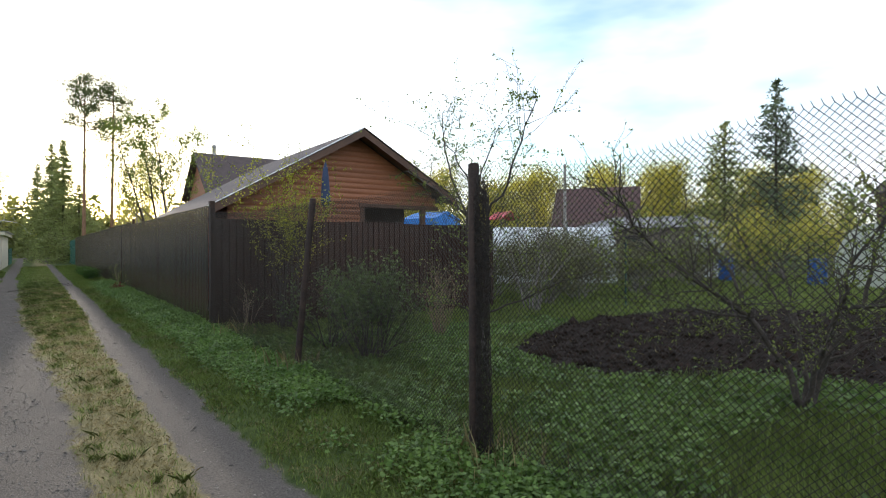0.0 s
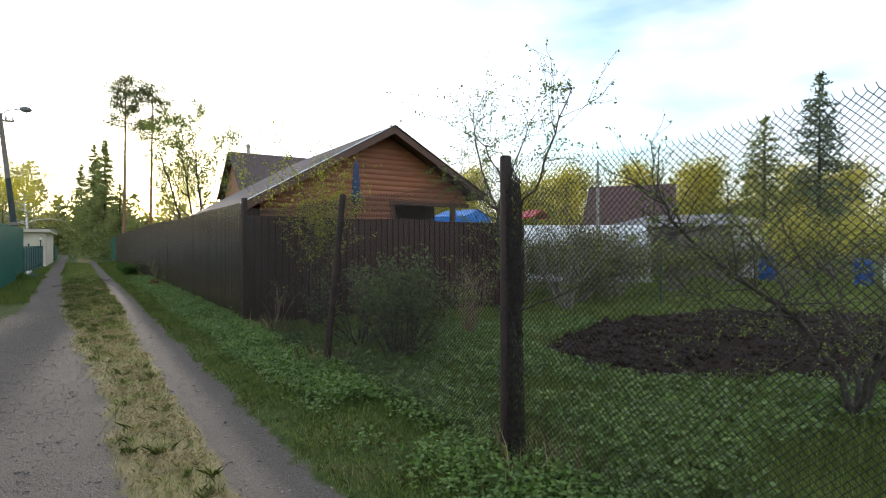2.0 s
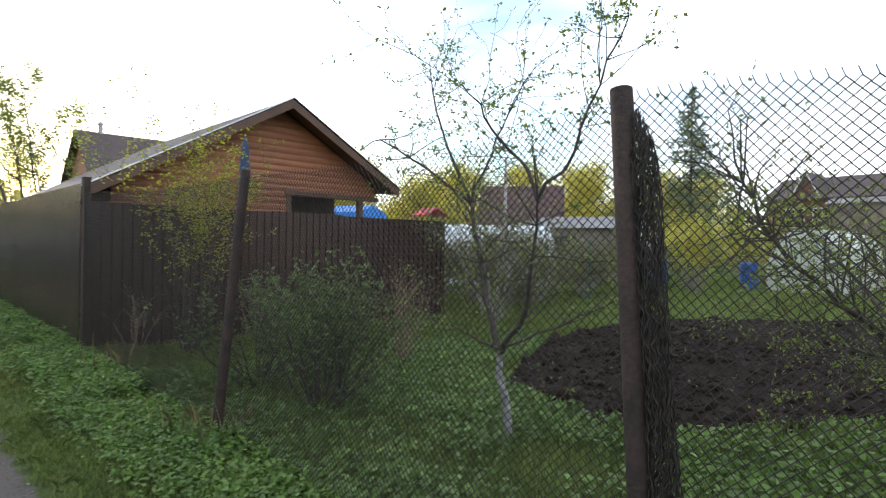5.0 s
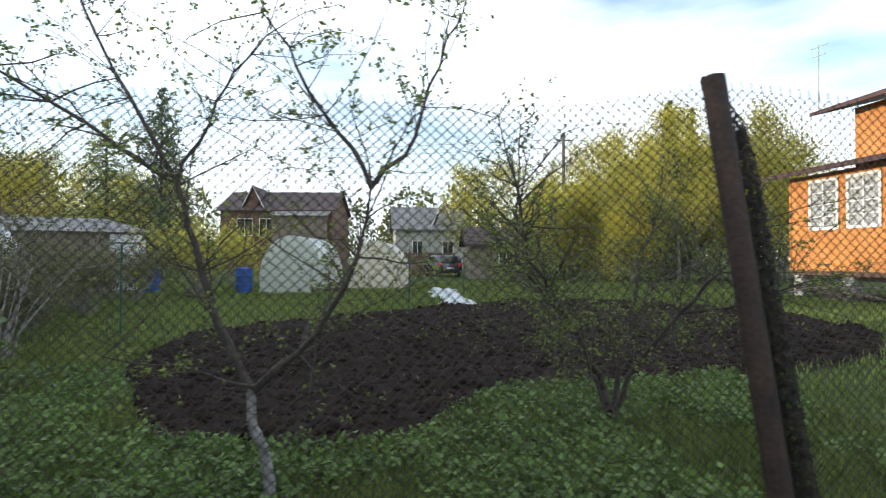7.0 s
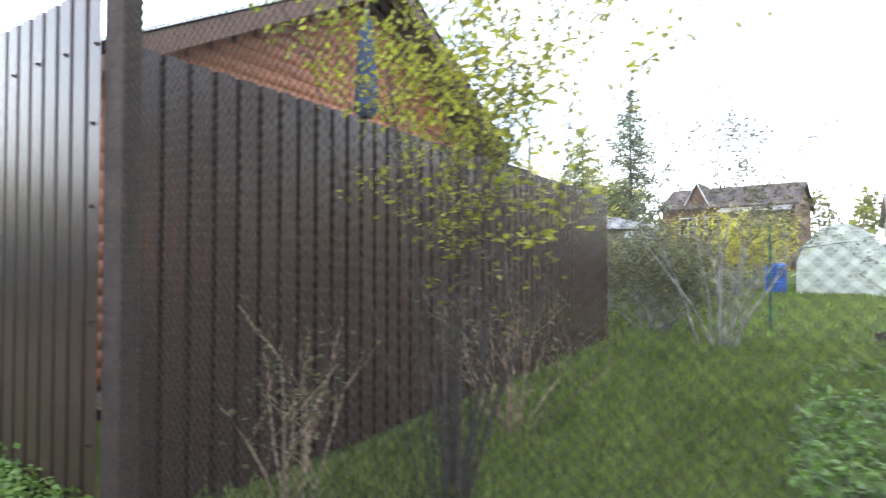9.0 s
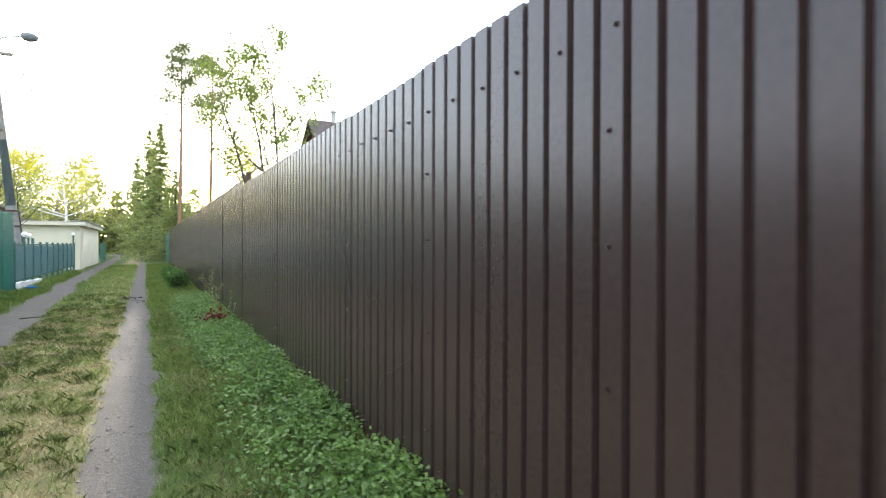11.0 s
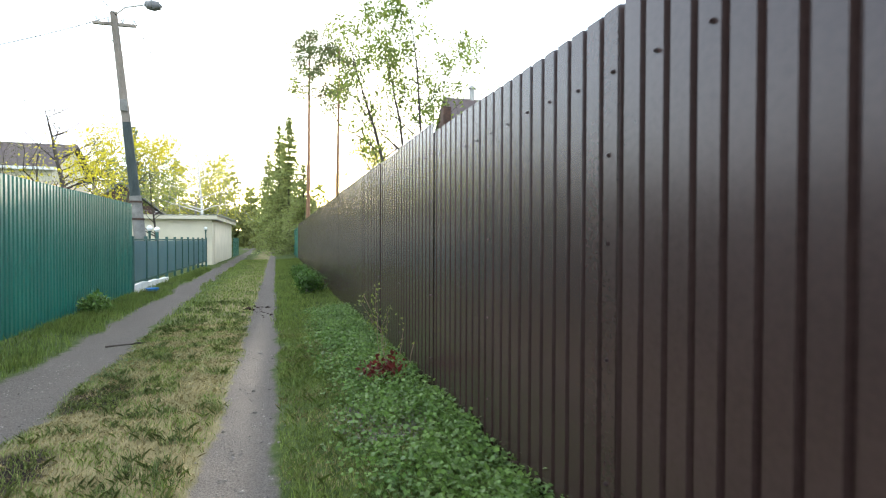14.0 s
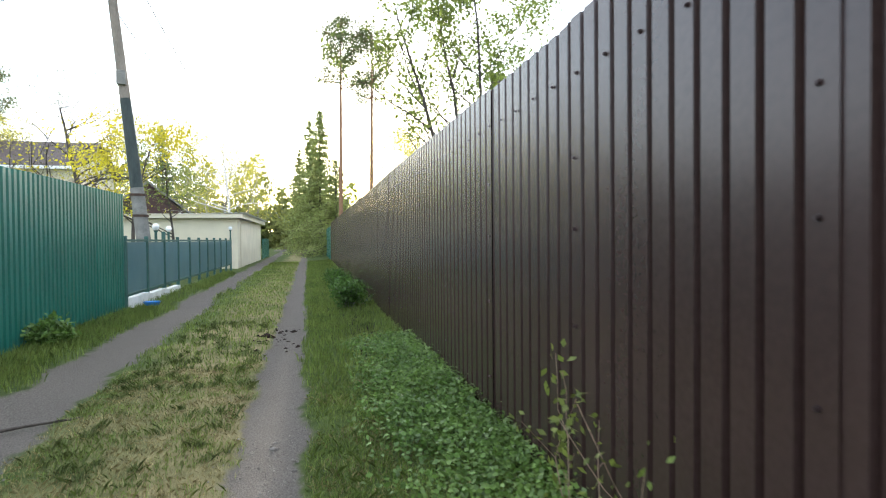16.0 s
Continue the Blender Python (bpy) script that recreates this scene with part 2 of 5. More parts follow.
def box(bm, lo, hi, bevel=0.0):
    """A box from corner to corner, with its edges rounded off a little."""
    lo, hi = Vector(lo), Vector(hi)
    made = bmesh.ops.create_cube(bm, size=1.0, matrix=Matrix.Translation((lo + hi) / 2) @ Matrix.Diagonal((*(hi - lo), 1)))
    if bevel:
        edges = list({e for v in made["verts"] for e in v.link_edges})
        bmesh.ops.bevel(bm, geom=edges, offset=bevel, segments=1, affect="EDGES")
    return bm


def boxed(name, lo, hi, mat, parent=None, label="", bevel=0.0, m=None):
    return part(name, box(bmesh.new(), lo, hi, bevel), mat, parent, label, m)


def prism(points, axis, lo, hi):
    """A flat outline in the plane across an axis, drawn out along it."""
    bm = bmesh.new()
    put = {"x": lambda a, b, c: (c, a, b), "y": lambda a, b, c: (a, c, b), "z": lambda a, b, c: (a, b, c)}[axis]
    rings = [[bm.verts.new(put(a, b, c)) for a, b in points] for c in (lo, hi)]
    bm.faces.new(rings[0])
    bm.faces.new(rings[1][::-1])
    n = len(points)
    for i in range(n):
        bm.faces.new((rings[0][i], rings[0][(i + 1) % n], rings[1][(i + 1) % n], rings[1][i]))
    return bm


def tubes(segments, sides=5):
    """Tapered tubes from rows of (start, end, start radius, end radius) as corners and four-sided faces."""
    seg = np.array([[*a, *b, r, s] for a, b, r, s in segments], dtype=float)
    a, b, r, s = seg[:, 0:3], seg[:, 3:6], seg[:, 6], seg[:, 7]
    d = b - a
    d /= np.maximum(np.linalg.norm(d, axis=1, keepdims=True), 1e-6)
    ref = np.where(np.abs(d[:, 2:3]) > 0.9, np.array([[1.0, 0, 0]]), np.array([[0, 0, 1.0]]))
    u = np.cross(d, ref)
    u /= np.linalg.norm(u, axis=1, keepdims=True)
    v = np.cross(d, u)
    ang = np.arange(sides) * 2 * np.pi / sides
    ring = u[:, None, :] * np.cos(ang)[None, :, None] + v[:, None, :] * np.sin(ang)[None, :, None]
    low = a[:, None, :] + ring * r[:, None, None]
    high = b[:, None, :] + ring * s[:, None, None]
    verts = np.concatenate([low, high], axis=1).reshape(-1, 3)
    i = np.arange(sides)
    j = (i + 1) % sides
    quad = np.stack([i, j, j + sides, i + sides], axis=1)
    faces = (np.arange(len(seg)) * 2 * sides)[:, None, None] + quad[None]
    return verts, faces.reshape(-1, 4)


def leaves(rng, points, size, flat=0.0, aspect=0.55, spread=0.35):
    """A small pointed leaf, folded along its rib, at each point."""
    p = np.asarray(points, dtype=float)
    n = len(p)
    d = rng.normal(size=(n, 3))
    d[:, 2] *= 1 - flat
    d /= np.linalg.norm(d, axis=1, keepdims=True)
    w = rng.normal(size=(n, 3))
    w[:, 2] *= 1 - flat
    w -= d * np.sum(w * d, axis=1, keepdims=True)
    w /= np.maximum(np.linalg.norm(w, axis=1, keepdims=True), 1e-6)
    nrm = np.cross(d, w)
    s = size * (1 + spread * rng.uniform(-1, 1, n))[:, None]
    mid = p + d * s * 0.5
    verts = np.stack([p, mid + w * s * aspect * 0.5 + nrm * s * 0.08, p + d * s, mid - w * s * aspect * 0.5 + nrm * s * 0.08], axis=1).reshape(-1, 3)
    faces = np.arange(n * 4).reshape(n, 4)
    return verts, faces


def blades(rng, points, height, width, lean=0.35):
    """Grass blades: narrow bent triangles."""
    p = np.asarray(points, dtype=float)
    n = len(p)
    a = rng.uniform(0, 2 * np.pi, n)
    b = a + np.pi / 2 + rng.normal(0, 0.4, n)
    h = np.asarray(height) * (1 + 0.4 * rng.uniform(-1, 1, n))
    w = width * (1 + 0.3 * rng.uniform(-1, 1, n))
    side = np.stack([np.cos(a) * w, np.sin(a) * w, np.zeros(n)], axis=1)
    tip = np.stack([np.cos(b) * h * lean * rng.uniform(0.2, 1.6, n), np.sin(b) * h * lean * rng.uniform(0.2, 1.6, n), h], axis=1)
    mid = p + tip * np.array([0.3, 0.3, 0.6])
    verts = np.stack([p - side, p + side, mid + side * 0.7, p + tip, mid - side * 0.7], axis=1).reshape(-1, 3)
    return verts, np.arange(n * 5).reshape(n, 5)


def unit(v):
    return v / max(np.linalg.norm(v), 1e-9)


def grow(rng, start, way, length, radius, depth, split=3, bend=0.35, up=0.15, shrink=0.68, segs=3, out=None, tips=None):
    """A limb of bent pieces with side limbs; collects its pieces and the places where leaves sit."""
    p, d, r = np.array(start, dtype=float), unit(np.array(way, dtype=float)), radius
    step = length / segs
    for i in range(segs):
        q = p + d * step
        r2 = max(r * 0.82, 0.0012)
        out.append((p.copy(), q.copy(), r, r2))
        if depth <= 1:
            tips.append(p + (q - p) * rng.uniform(0.2, 1.0))
        if depth > 0 and (i > 0 or segs == 1):
            for _ in range(split if i == segs - 1 else max(1, split - 1)):
                side = unit(rng.normal(size=3) * np.array([1, 1, 0.6]))
                grow(rng, q, unit(d * 0.75 + side * 0.8 + np.array([0, 0, up])), length * shrink * rng.uniform(0.7, 1.15), r2 * 0.62, depth - 1, split, bend, up, shrink, segs, out, tips)
        d = unit(d + rng.normal(size=3) * bend * 0.5 + np.array([0, 0, up * 0.4]))
        p, r = q, r2
    tips.append(p)


def scatter(rng, tips, per_tip, radius):
    t = np.repeat(np.array(tips), per_tip, axis=0)
    return t + rng.normal(size=t.shape) * radius


def tree(name, label, seed, at, height, trunk_r, bark, leaf, leaf_size, per_tip, tip_spread=0.1, depth=4, clear=0.3, split=3, up=0.15, group="", shrink=0.66, lean=(0, 0), bend=0.3, levels=5, first=0.42, sides=5):
    """A tapered trunk with limbs along it and a loose crown of leaves."""
    rng = np.random.default_rng(seed)
    ob = thing(name, label, "tree", at, group=group)
    wood, limbs, tips = [], [], []
    p, d = np.zeros(3), unit(np.array([lean[0], lean[1], 1.0]))
    step = height * 0.92 / (levels + 2)
    r = trunk_r
    for i in range(levels + 2):
        q = p + d * step
        r2 = trunk_r * (1 - 0.85 * (i + 1) / (levels + 2))
        wood.append((p.copy(), q.copy(), r * (1.25 if i == 0 else 1), r2))
        if q[2] > height * clear:
            for _ in range(split):
                a = rng.uniform(0, 2 * np.pi)
                way = np.array([math.cos(a), math.sin(a), 0.35 + up])
                reach = height * first * (1.1 - 0.75 * q[2] / height) * rng.uniform(0.7, 1.2)
                grow(rng, p + (q - p) * rng.uniform(0.3, 1), way, reach, r2 * 0.45 + 0.004, depth - 2, 2, bend, up, shrink, 3, limbs, tips)
        p, r = q, r2
        d = unit(d + rng.normal(size=3) * np.array([0.07, 0.07, 0]))
    tips.append(p)
    raw("trunk", *tubes(wood, 8), bark, ob, smooth=True)
    raw("branchwork", *tubes(limbs, 4), bark, ob)
    if per_tip:
        raw("crown", *leaves(rng, scatter(rng, tips, per_tip, tip_spread), leaf_size), leaf, ob)
    return ob


def shrub(name, label, seed, at, height, width, stems, leaf, leaf_size, per_tip, bark, depth=2, tip_spread=0.06, category="shrub", stem_r=0.009, group=""):
    rng = np.random.default_rng(seed)
    ob = thing(name, label, category, at, group=group)
    wood, tips = [], []
    for _ in range(stems):
        a, w = rng.uniform(0, 2 * np.pi), abs(rng.normal(0, 0.6))
        way = np.array([math.cos(a) * w * width / height, math.sin(a) * w * width / height, 1.0])
        base = np.array([math.cos(a), math.sin(a), 0]) * rng.uniform(0, 0.12) * width
        grow(rng, base, way, height * rng.uniform(0.45, 0.8), stem_r * rng.uniform(0.7, 1.3), depth, 2, 0.25, 0.25, 0.5, 3, wood, tips)
    raw("stemwork", *tubes(wood, 4), bark, ob)
    if per_tip:
        keep = [t for t in tips if t[2] > height * 0.12]
        raw("foliage", *leaves(rng, scatter(rng, keep, per_tip, tip_spread), leaf_size), leaf, ob)
    return ob


def spruce(name, label, seed, at, height, radius, trunk_r, group="", clear=0.06, sparse=1.0, mat="needle"):
    """A straight trunk with whorls of drooping boughs of small needle tufts."""
    rng = np.random.default_rng(seed)
    ob = thing(name, label, "tree", at, group=group)
    raw("trunk", *tubes([((0, 0, 0), (0, 0, height * 0.5), trunk_r, trunk_r * 0.55), ((0, 0, height * 0.5), (0, 0, height), trunk_r * 0.55, 0.01)], 7), M["bark"], ob, smooth=True)
    boughs, tufts = [], []
    z = height * clear
    while z < height * 0.985:
        k = 1 - z / height
        reach = radius * (k ** 0.85) * rng.uniform(0.8, 1.15) + 0.08
        for j in range(6):
            a = rng.uniform(0, 2 * np.pi)
            ln = reach * rng.uniform(0.6, 1.1)
            end = np.array([math.cos(a) * ln, math.sin(a) * ln, z - ln * 0.18 * (0.3 + k) + ln * 0.1 * (1 - k)])
            start = np.array([0, 0, z])
            boughs.append((start, end, 0.012 + 0.01 * k, 0.004))
            m = max(10, int(ln * 48 * sparse))
            s = rng.uniform(0.12, 1.05, m)[:, None]
            wid = np.sqrt(s) * (1.1 - s * 0.85) * ln * 0.3
            tufts.append(start + (end - start) * s + rng.normal(size=(m, 3)) * wid * np.array([1, 1, 0.35]))
        z += height * 0.022 * rng.uniform(0.7, 1.3)
    raw("branchwork", *tubes(boughs, 3), M["bark"], ob)
    pts = np.concatenate(tufts)
    raw("crown", *leaves(rng, pts, 0.034 * height ** 0.75, 0.35, 0.42), M[mat], ob)
    return ob


def pine(name, label, seed, at, height, trunk_r, crown_from, reach, group="", lean=(0, 0)):
    """A tall bare trunk that carries ragged plates of needles."""
    rng = np.random.default_rng(seed)
    ob = thing(name, label, "tree", at, group=group)
    top = np.array([lean[0] * height, lean[1] * height, height])
    raw("trunk", *tubes([(top * i / 6, top * (i + 1) / 6, trunk_r * (1 - 0.13 * i), trunk_r * (1 - 0.13 * (i + 1))) for i in range(6)], 7), M["pine_bark"], ob, smooth=True)
    wood, tufts = [], []
    for _ in range(30):
        z = height * rng.uniform(crown_from, 1.0)
        a = rng.uniform(0, 2 * np.pi)
        k = 1 - 0.75 * abs((z / height - crown_from) / (1 - crown_from) - 0.35)
        ln = reach * k * rng.uniform(0.5, 1.1)
        s = top * z / height
        e = s + np.array([math.cos(a) * ln, math.sin(a) * ln, ln * rng.uniform(-0.05, 0.4)])
        wood.append((s, e, trunk_r * 0.22, 0.012))
        for _ in range(5):
            c = s + (e - s) * rng.uniform(0.45, 1.1)
            tufts.append(c + rng.normal(size=(42, 3)) * np.array([0.3, 0.3, 0.26]) * reach * 0.42)
    raw("branchwork", *tubes(wood, 4), M["pine_bark"], ob)
    raw("crown", *leaves(rng, np.concatenate(tufts), 0.20, 0.1, 0.28), M["needle_pine"], ob)
    return ob


# ---- ground ----
def lump(x, y, s=1.0):
    return noise.noise(Vector((x * s, y * s, 3.7)))


SOIL = [(4.4, -3.2), (2.5, -4.15), (2.15, -5.1), (2.35, -6.0), (3.0, -6.5), (3.65, -6.9), (3.85, -8.0), (4.0, -9.6), (4.9, -12.2), (7.0, -14.4),
        (11.0, -15.5), (15.0, -12.5), (14.5, -9.5), (12.4, -6.9), (10.2, -4.0), (8.4, -2.7), (6.2, -2.75)]


def soil_depth(x, y):
    """How far a place lies inside the dug bed, in metres; negative outside."""
    inside, best = False, 1e9
    n = len(SOIL)
    for i in range(n):
        (ax, ay), (bx, by) = SOIL[i], SOIL[(i + 1) % n]
        if (ay > y) != (by > y) and x < (bx - ax) * (y - ay) / (by - ay) + ax:
            inside = not inside
        ex, ey = bx - ax, by - ay
        k = max(0.0, min(1.0, ((x - ax) * ex + (y - ay) * ey) / (ex * ex + ey * ey)))
        best = min(best, math.hypot(x - ax - k * ex, y - ay - k * ey))
    return best if inside else -best


def step(a, b, v):
    k = max(0.0, min(1.0, (v - a) / (b - a)))
    return k * k * (3 - 2 * k)


def rut_at(x, y):
    """How bare the lane is at a place: two wheel tracks, the left one wide near the start."""
    wob = 0.07 * noise.noise(Vector((x * 0.3, y * 0.45, 1.0))) + 0.07 * noise.noise(Vector((x * 2.5, y * 1.9, 4.0))) + 0.05 * noise.noise(Vector((x * 6, y * 5, 8.0)))
    right = abs(x + wob + 1.27 + 0.006 * max(y - 8, 0)) - (0.14 if y > 2 else 0.17)
    lc = -2.76 - 0.021 * y if y < 22 else -3.22 - 0.012 * (y - 22)
    lw = 0.23 + 0.45 * step(6.0, -4.0, y)
    left = abs(x + wob * 1.5 - lc + 0.10 * step(6, -4, y)) - lw
    bare = max(step(0.17, -0.10, right), step(0.30, -0.14, left))
    if y > 70:
        bare = max(bare, step(70, 76, y) * step(3.5, 2.5, abs(x + 2.2)))
    return bare if -200 < y < 120 else 0.0


def ground_z(x, y):
    z = 0.018 * lump(x, y, 0.7) + 0.012 * lump(x, y, 2.3)
    if -6 < x < 0.5:
        z -= 0.035 * rut_at(x, y)
        z += 0.05 * step(-0.8, 0.0, x)
    if 0 < x < 18 and -18 < y < 0:
        k = step(-0.12, 0.25, soil_depth(x, y))
        if k:
            z += k * (0.05 + 0.09 * lump(x, y, 1.3) + 0.06 * lump(x, y, 4.2) + 0.03 * math.sin(x * 5.5 + y * 1.5 + 2 * lump(x, y, 0.8)))
    return z


def lines(*runs):
    return np.unique(np.concatenate([np.linspace(a, b, n) for a, b, n in runs]).round(4))


gx = lines((-1500, -200, 5), (-200, -30, 10), (-30, -6, 17), (-6, 0.6, 67), (0.6, 9, 71), (9, 18, 46), (18, 60, 24), (60, 200, 8), (200, 1500, 5))
gy = lines((-1500, -200, 5), (-200, -40, 8), (-40, -16, 14), (-16, -9, 36), (-9, 2, 101), (2, 26, 161), (26, 80, 109), (80, 200, 10), (200, 1500, 5))
gverts = [(x, y, ground_z(x, y)) for y in gy for x in gx]
nx, ny = len(gx), len(gy)
gi = (np.arange(ny - 1)[:, None] * nx + np.arange(nx - 1)[None, :]).ravel()
ground = raw("ground", gverts, np.stack([gi, gi + 1, gi + 1 + nx, gi + nx], axis=1), M["grass"], smooth=True)
tagged(ground, "grassy ground with two worn gravel wheel tracks and a dug bed", "ground", kind="structure")
for key, f in (("bare", lambda x, y: max(rut_at(x, y), 0.9 * step(0.4, 0.15, math.hypot(x + 0.42, (y - 9.0) * 0.7))) if -6 < x < 2 else 0.0),
               ("soil", lambda x, y: step(-0.25, 0.2, soil_depth(x, y)) if 0 < x < 18 and -18 < y < 0 else max(step(0.28, 0.05, abs(x + 0.42)) * step(13.5, 14.3, y) * step(25, 24, y), 0.75 * step(0.45, 0.1, math.hypot(x + 2.4, (y - 10.1) * 0.6)), 0.7 * step(0.4, 0.1, math.hypot(x + 2.45, (y - 8.7) * 0.6)))),
               ("dry", lambda x, y: step(-3.4, -2.2, x) * step(-1.1, -1.6, x) * (0.55 + 0.45 * step(12, 2, y)) if -4 < x < 0 else 0.0)):
    at = ground.data.attributes.new(key, "FLOAT", "POINT")
    at.data.foreach_set("value", np.array([f(x, y) for x, y, _ in gverts], dtype=np.float32))


def ground_material():
    m = bpy.data.materials.new("ground")
    m.use_nodes = True
    n, l = m.node_tree.nodes, m.node_tree.links
    b = n["Principled BSDF"]
    b.inputs["Roughness"].default_value, b.inputs["Specular IOR Level"].default_value = 0.95, 0.12
    tc = n.new("ShaderNodeTexCoord")

    def tex(scale, detail=6):
        t = n.new("ShaderNodeTexNoise")
        t.inputs["Scale"].default_value, t.inputs["Detail"].default_value = scale, detail
        l.new(tc.outputs["Object"], t.inputs["Vector"])
        return t.outputs["Fac"]

    def ramp(fac, a, ca, bpos, cb):
        r = n.new("ShaderNodeValToRGB")
        r.color_ramp.elements[0].position, r.color_ramp.elements[1].position = a, bpos
        r.color_ramp.elements[0].color, r.color_ramp.elements[1].color = (*ca, 1), (*cb, 1)
        l.new(fac, r.inputs["Fac"])
        return r.outputs["Color"]

    def mask(key, rough):
        a = n.new("ShaderNodeAttribute")
        a.attribute_name = key
        s = n.new("ShaderNodeMath")
        s.operation = "MULTIPLY_ADD"
        l.new(rough, s.inputs[0])
        s.inputs[1].default_value = 0.7
        l.new(a.outputs["Fac"], s.inputs[2])
        r = n.new("ShaderNodeMapRange")
        r.interpolation_type = "SMOOTHSTEP"
        r.inputs["From Min"].default_value, r.inputs["From Max"].default_value = 0.68, 0.98
        l.new(s.outputs[0], r.inputs["Value"])
        return r.outputs["Result"]

    def mix(fac, a, c):
        x = n.new("ShaderNodeMix")
        x.data_type = "RGBA"
        l.new(fac, x.inputs["Factor"])
        l.new(a, x.inputs["A"])
        l.new(c, x.inputs["B"])
        return x.outputs["Result"]

    fine, mid, wide = tex(90), tex(9), tex(1.1)
    green = ramp(mid, 0.35, (0.040, 0.060, 0.015), 0.7, (0.09, 0.115, 0.032))
    straw = ramp(mid, 0.3, (0.135, 0.122, 0.055), 0.7, (0.27, 0.225, 0.115))
    gravel = mix(wide, ramp(fine, 0.3, (0.060, 0.052, 0.046), 0.75, (0.15, 0.133, 0.118)), ramp(fine, 0.3, (0.085, 0.074, 0.065), 0.75, (0.185, 0.164, 0.145)))
    earth = ramp(mid, 0.3, (0.009, 0.006, 0.0048), 0.75, (0.030, 0.020, 0.0155))
    c = mix(mask("dry", wide), green, straw)
    c = mix(mask("bare", mid), c, gravel)
    c = mix(mask("soil", mid), c, earth)
    l.new(c, b.inputs["Base Color"])
    bp = n.new("ShaderNodeBump")
    bp.inputs["Strength"].default_value, bp.inputs["Distance"].default_value = 0.6, 0.03
    l.new(fine, bp.inputs["Height"])
    l.new(bp.outputs["Normal"], b.inputs["Normal"])
    return m


ground.data.materials[0] = ground_material()


# ---- profiled sheet fences ----
def sheet_mesh(name, width, low, high, mat, pitch=0.115, groove=0.018, deep=0.022, thick=0.0012, slant=0.007):
    """A profiled steel sheet in the y-z plane, its broad flats towards -x."""
    ys, xs = [0.0], [0.0]
    y = 0.0
    while y + pitch <= width + 1e-6:
        f = pitch - groove - 2 * slant
        for dy, dx in ((f, 0.0), (slant, deep), (groove, deep), (slant, 0.0)):
            ys.append(ys[-1] + dy)
            xs.append(dx)
        y += pitch
    n = len(ys)
    v = [(x, y, z) for z in (low, high) for x, y in zip(xs, ys)] + [(x + thick, y, z) for z in (low, high) for x, y in zip(xs, ys)]
    f = []
    for i in range(n - 1):
        f += [(i, i + n, i + n + 1, i + 1), (i + 2 * n, i + 1 + 2 * n, i + 1 + 3 * n, i + 3 * n), (i + n, i + 3 * n, i + 1 + 3 * n, i + 1 + n), (i, i + 1, i + 1 + 2 * n, i + 2 * n)]
    f += [(0, 2 * n, 3 * n, n), (n - 1, 2 * n - 1, 4 * n - 1, 3 * n - 1)]
    mesh = bpy.data.meshes.new(name)
    mesh.from_pydata(v, [], f)
    mesh.materials.append(mat)
    return mesh


def screw_mesh():
    bm = bmesh.new()
    bmesh.ops.create_cone(bm, cap_ends=True, segments=8, radius1=0.009, radius2=0.009, depth=0.003, matrix=pose(-0.0015, 0, 0, 0, 90, 0))
    bmesh.ops.create_cone(bm, cap_ends=True, segments=6, radius1=0.0055, radius2=0.005, depth=0.006, matrix=pose(-0.006, 0, 0, 0, 90, 0))
    mesh = bpy.data.meshes.new("screw")
    bm.to_mesh(mesh)
    bm.free()
    mesh.materials.append(M["screw"])
    return mesh


SCREW = screw_mesh()


def sheet_fence(name, label, at, turn, sheets, low, high, mat, rail_mat, screws=0, post_every=2, post_extra=-0.05, screw_rows=(1.785,), groove=0.018, slant=0.007):
    """A run of sheets on two rails and square posts that stand behind them."""
    ob = thing(name, label, "fence", at, turn)
    rng = np.random.default_rng(int(abs(at[0] * 10 + at[1])) + 5)
    mesh = sheet_mesh("sheet", 1.265, low, high, mat, groove=groove, slant=slant)
    for i in range(sheets):
        link("sheet", mesh, ob, m=pose(0.0016 * (i % 2), i * 1.15, rng.normal(0, 0.006), 0, 0, rng.normal(0, 0.12)))
    for z in (0.45, high - 0.22):
        boxed("rail", (0.025, 0, z - 0.02), (0.044, sheets * 1.15, z + 0.02), rail_mat, ob, bevel=0.003)
    for i in range(0, sheets + 1, post_every):
        boxed("post", (0.045, i * 1.15 - 0.03, -0.3), (0.105, i * 1.15 + 0.03, high + post_extra), rail_mat, ob, bevel=0.004)
    for i in range(screws):
        for z in screw_rows:
            link("screw", SCREW, ob, m=pose(-0.0005, 0.03 + i * 0.23 + rng.normal(0, 0.004), z + rng.normal(0, 0.006)))
        if i % 5 == 0:
            for z in (1.5, 1.2, 0.79, 0.34):
                link("screw", SCREW, ob, m=pose(-0.0005, 0.05 + i * 0.23, z + rng.normal(0, 0.01)))
    return ob


lane_fence = sheet_fence("sheet_fence", "dark brown profiled steel fence along the lane", (0, 0.07, 0), 0, 8, 0.03, 2.0, M["brown_sheet"], M["rust_dark"], screws=40)
lane_fence_far = sheet_fence("sheet_fence", "dark brown profiled steel fence, slightly taller, farther along the lane", (0.0, 9.33, 0), 0, 26, 0.03, 2.07, M["brown_sheet"], M["rust_dark"], screws=36, screw_rows=(1.84,), post_extra=0.0)
boxed("post_stub", (0.045, -0.11, -0.3), (0.105, -0.02, 2.17), M["rust_dark"], lane_fence_far, "taller brown square post at the joint", 0.004)
side_fence = sheet_fence("sheet_fence", "dark brown profiled steel fence between two gardens", (5.93, 0.02, 0), 90, 5, 0.03, 1.79, M["brown_sheet"], M["rust_dark"])
corner_post = thing("corner_post", "rust brown square steel post at the fence corner", "post", (0.05, -0.045, 0))
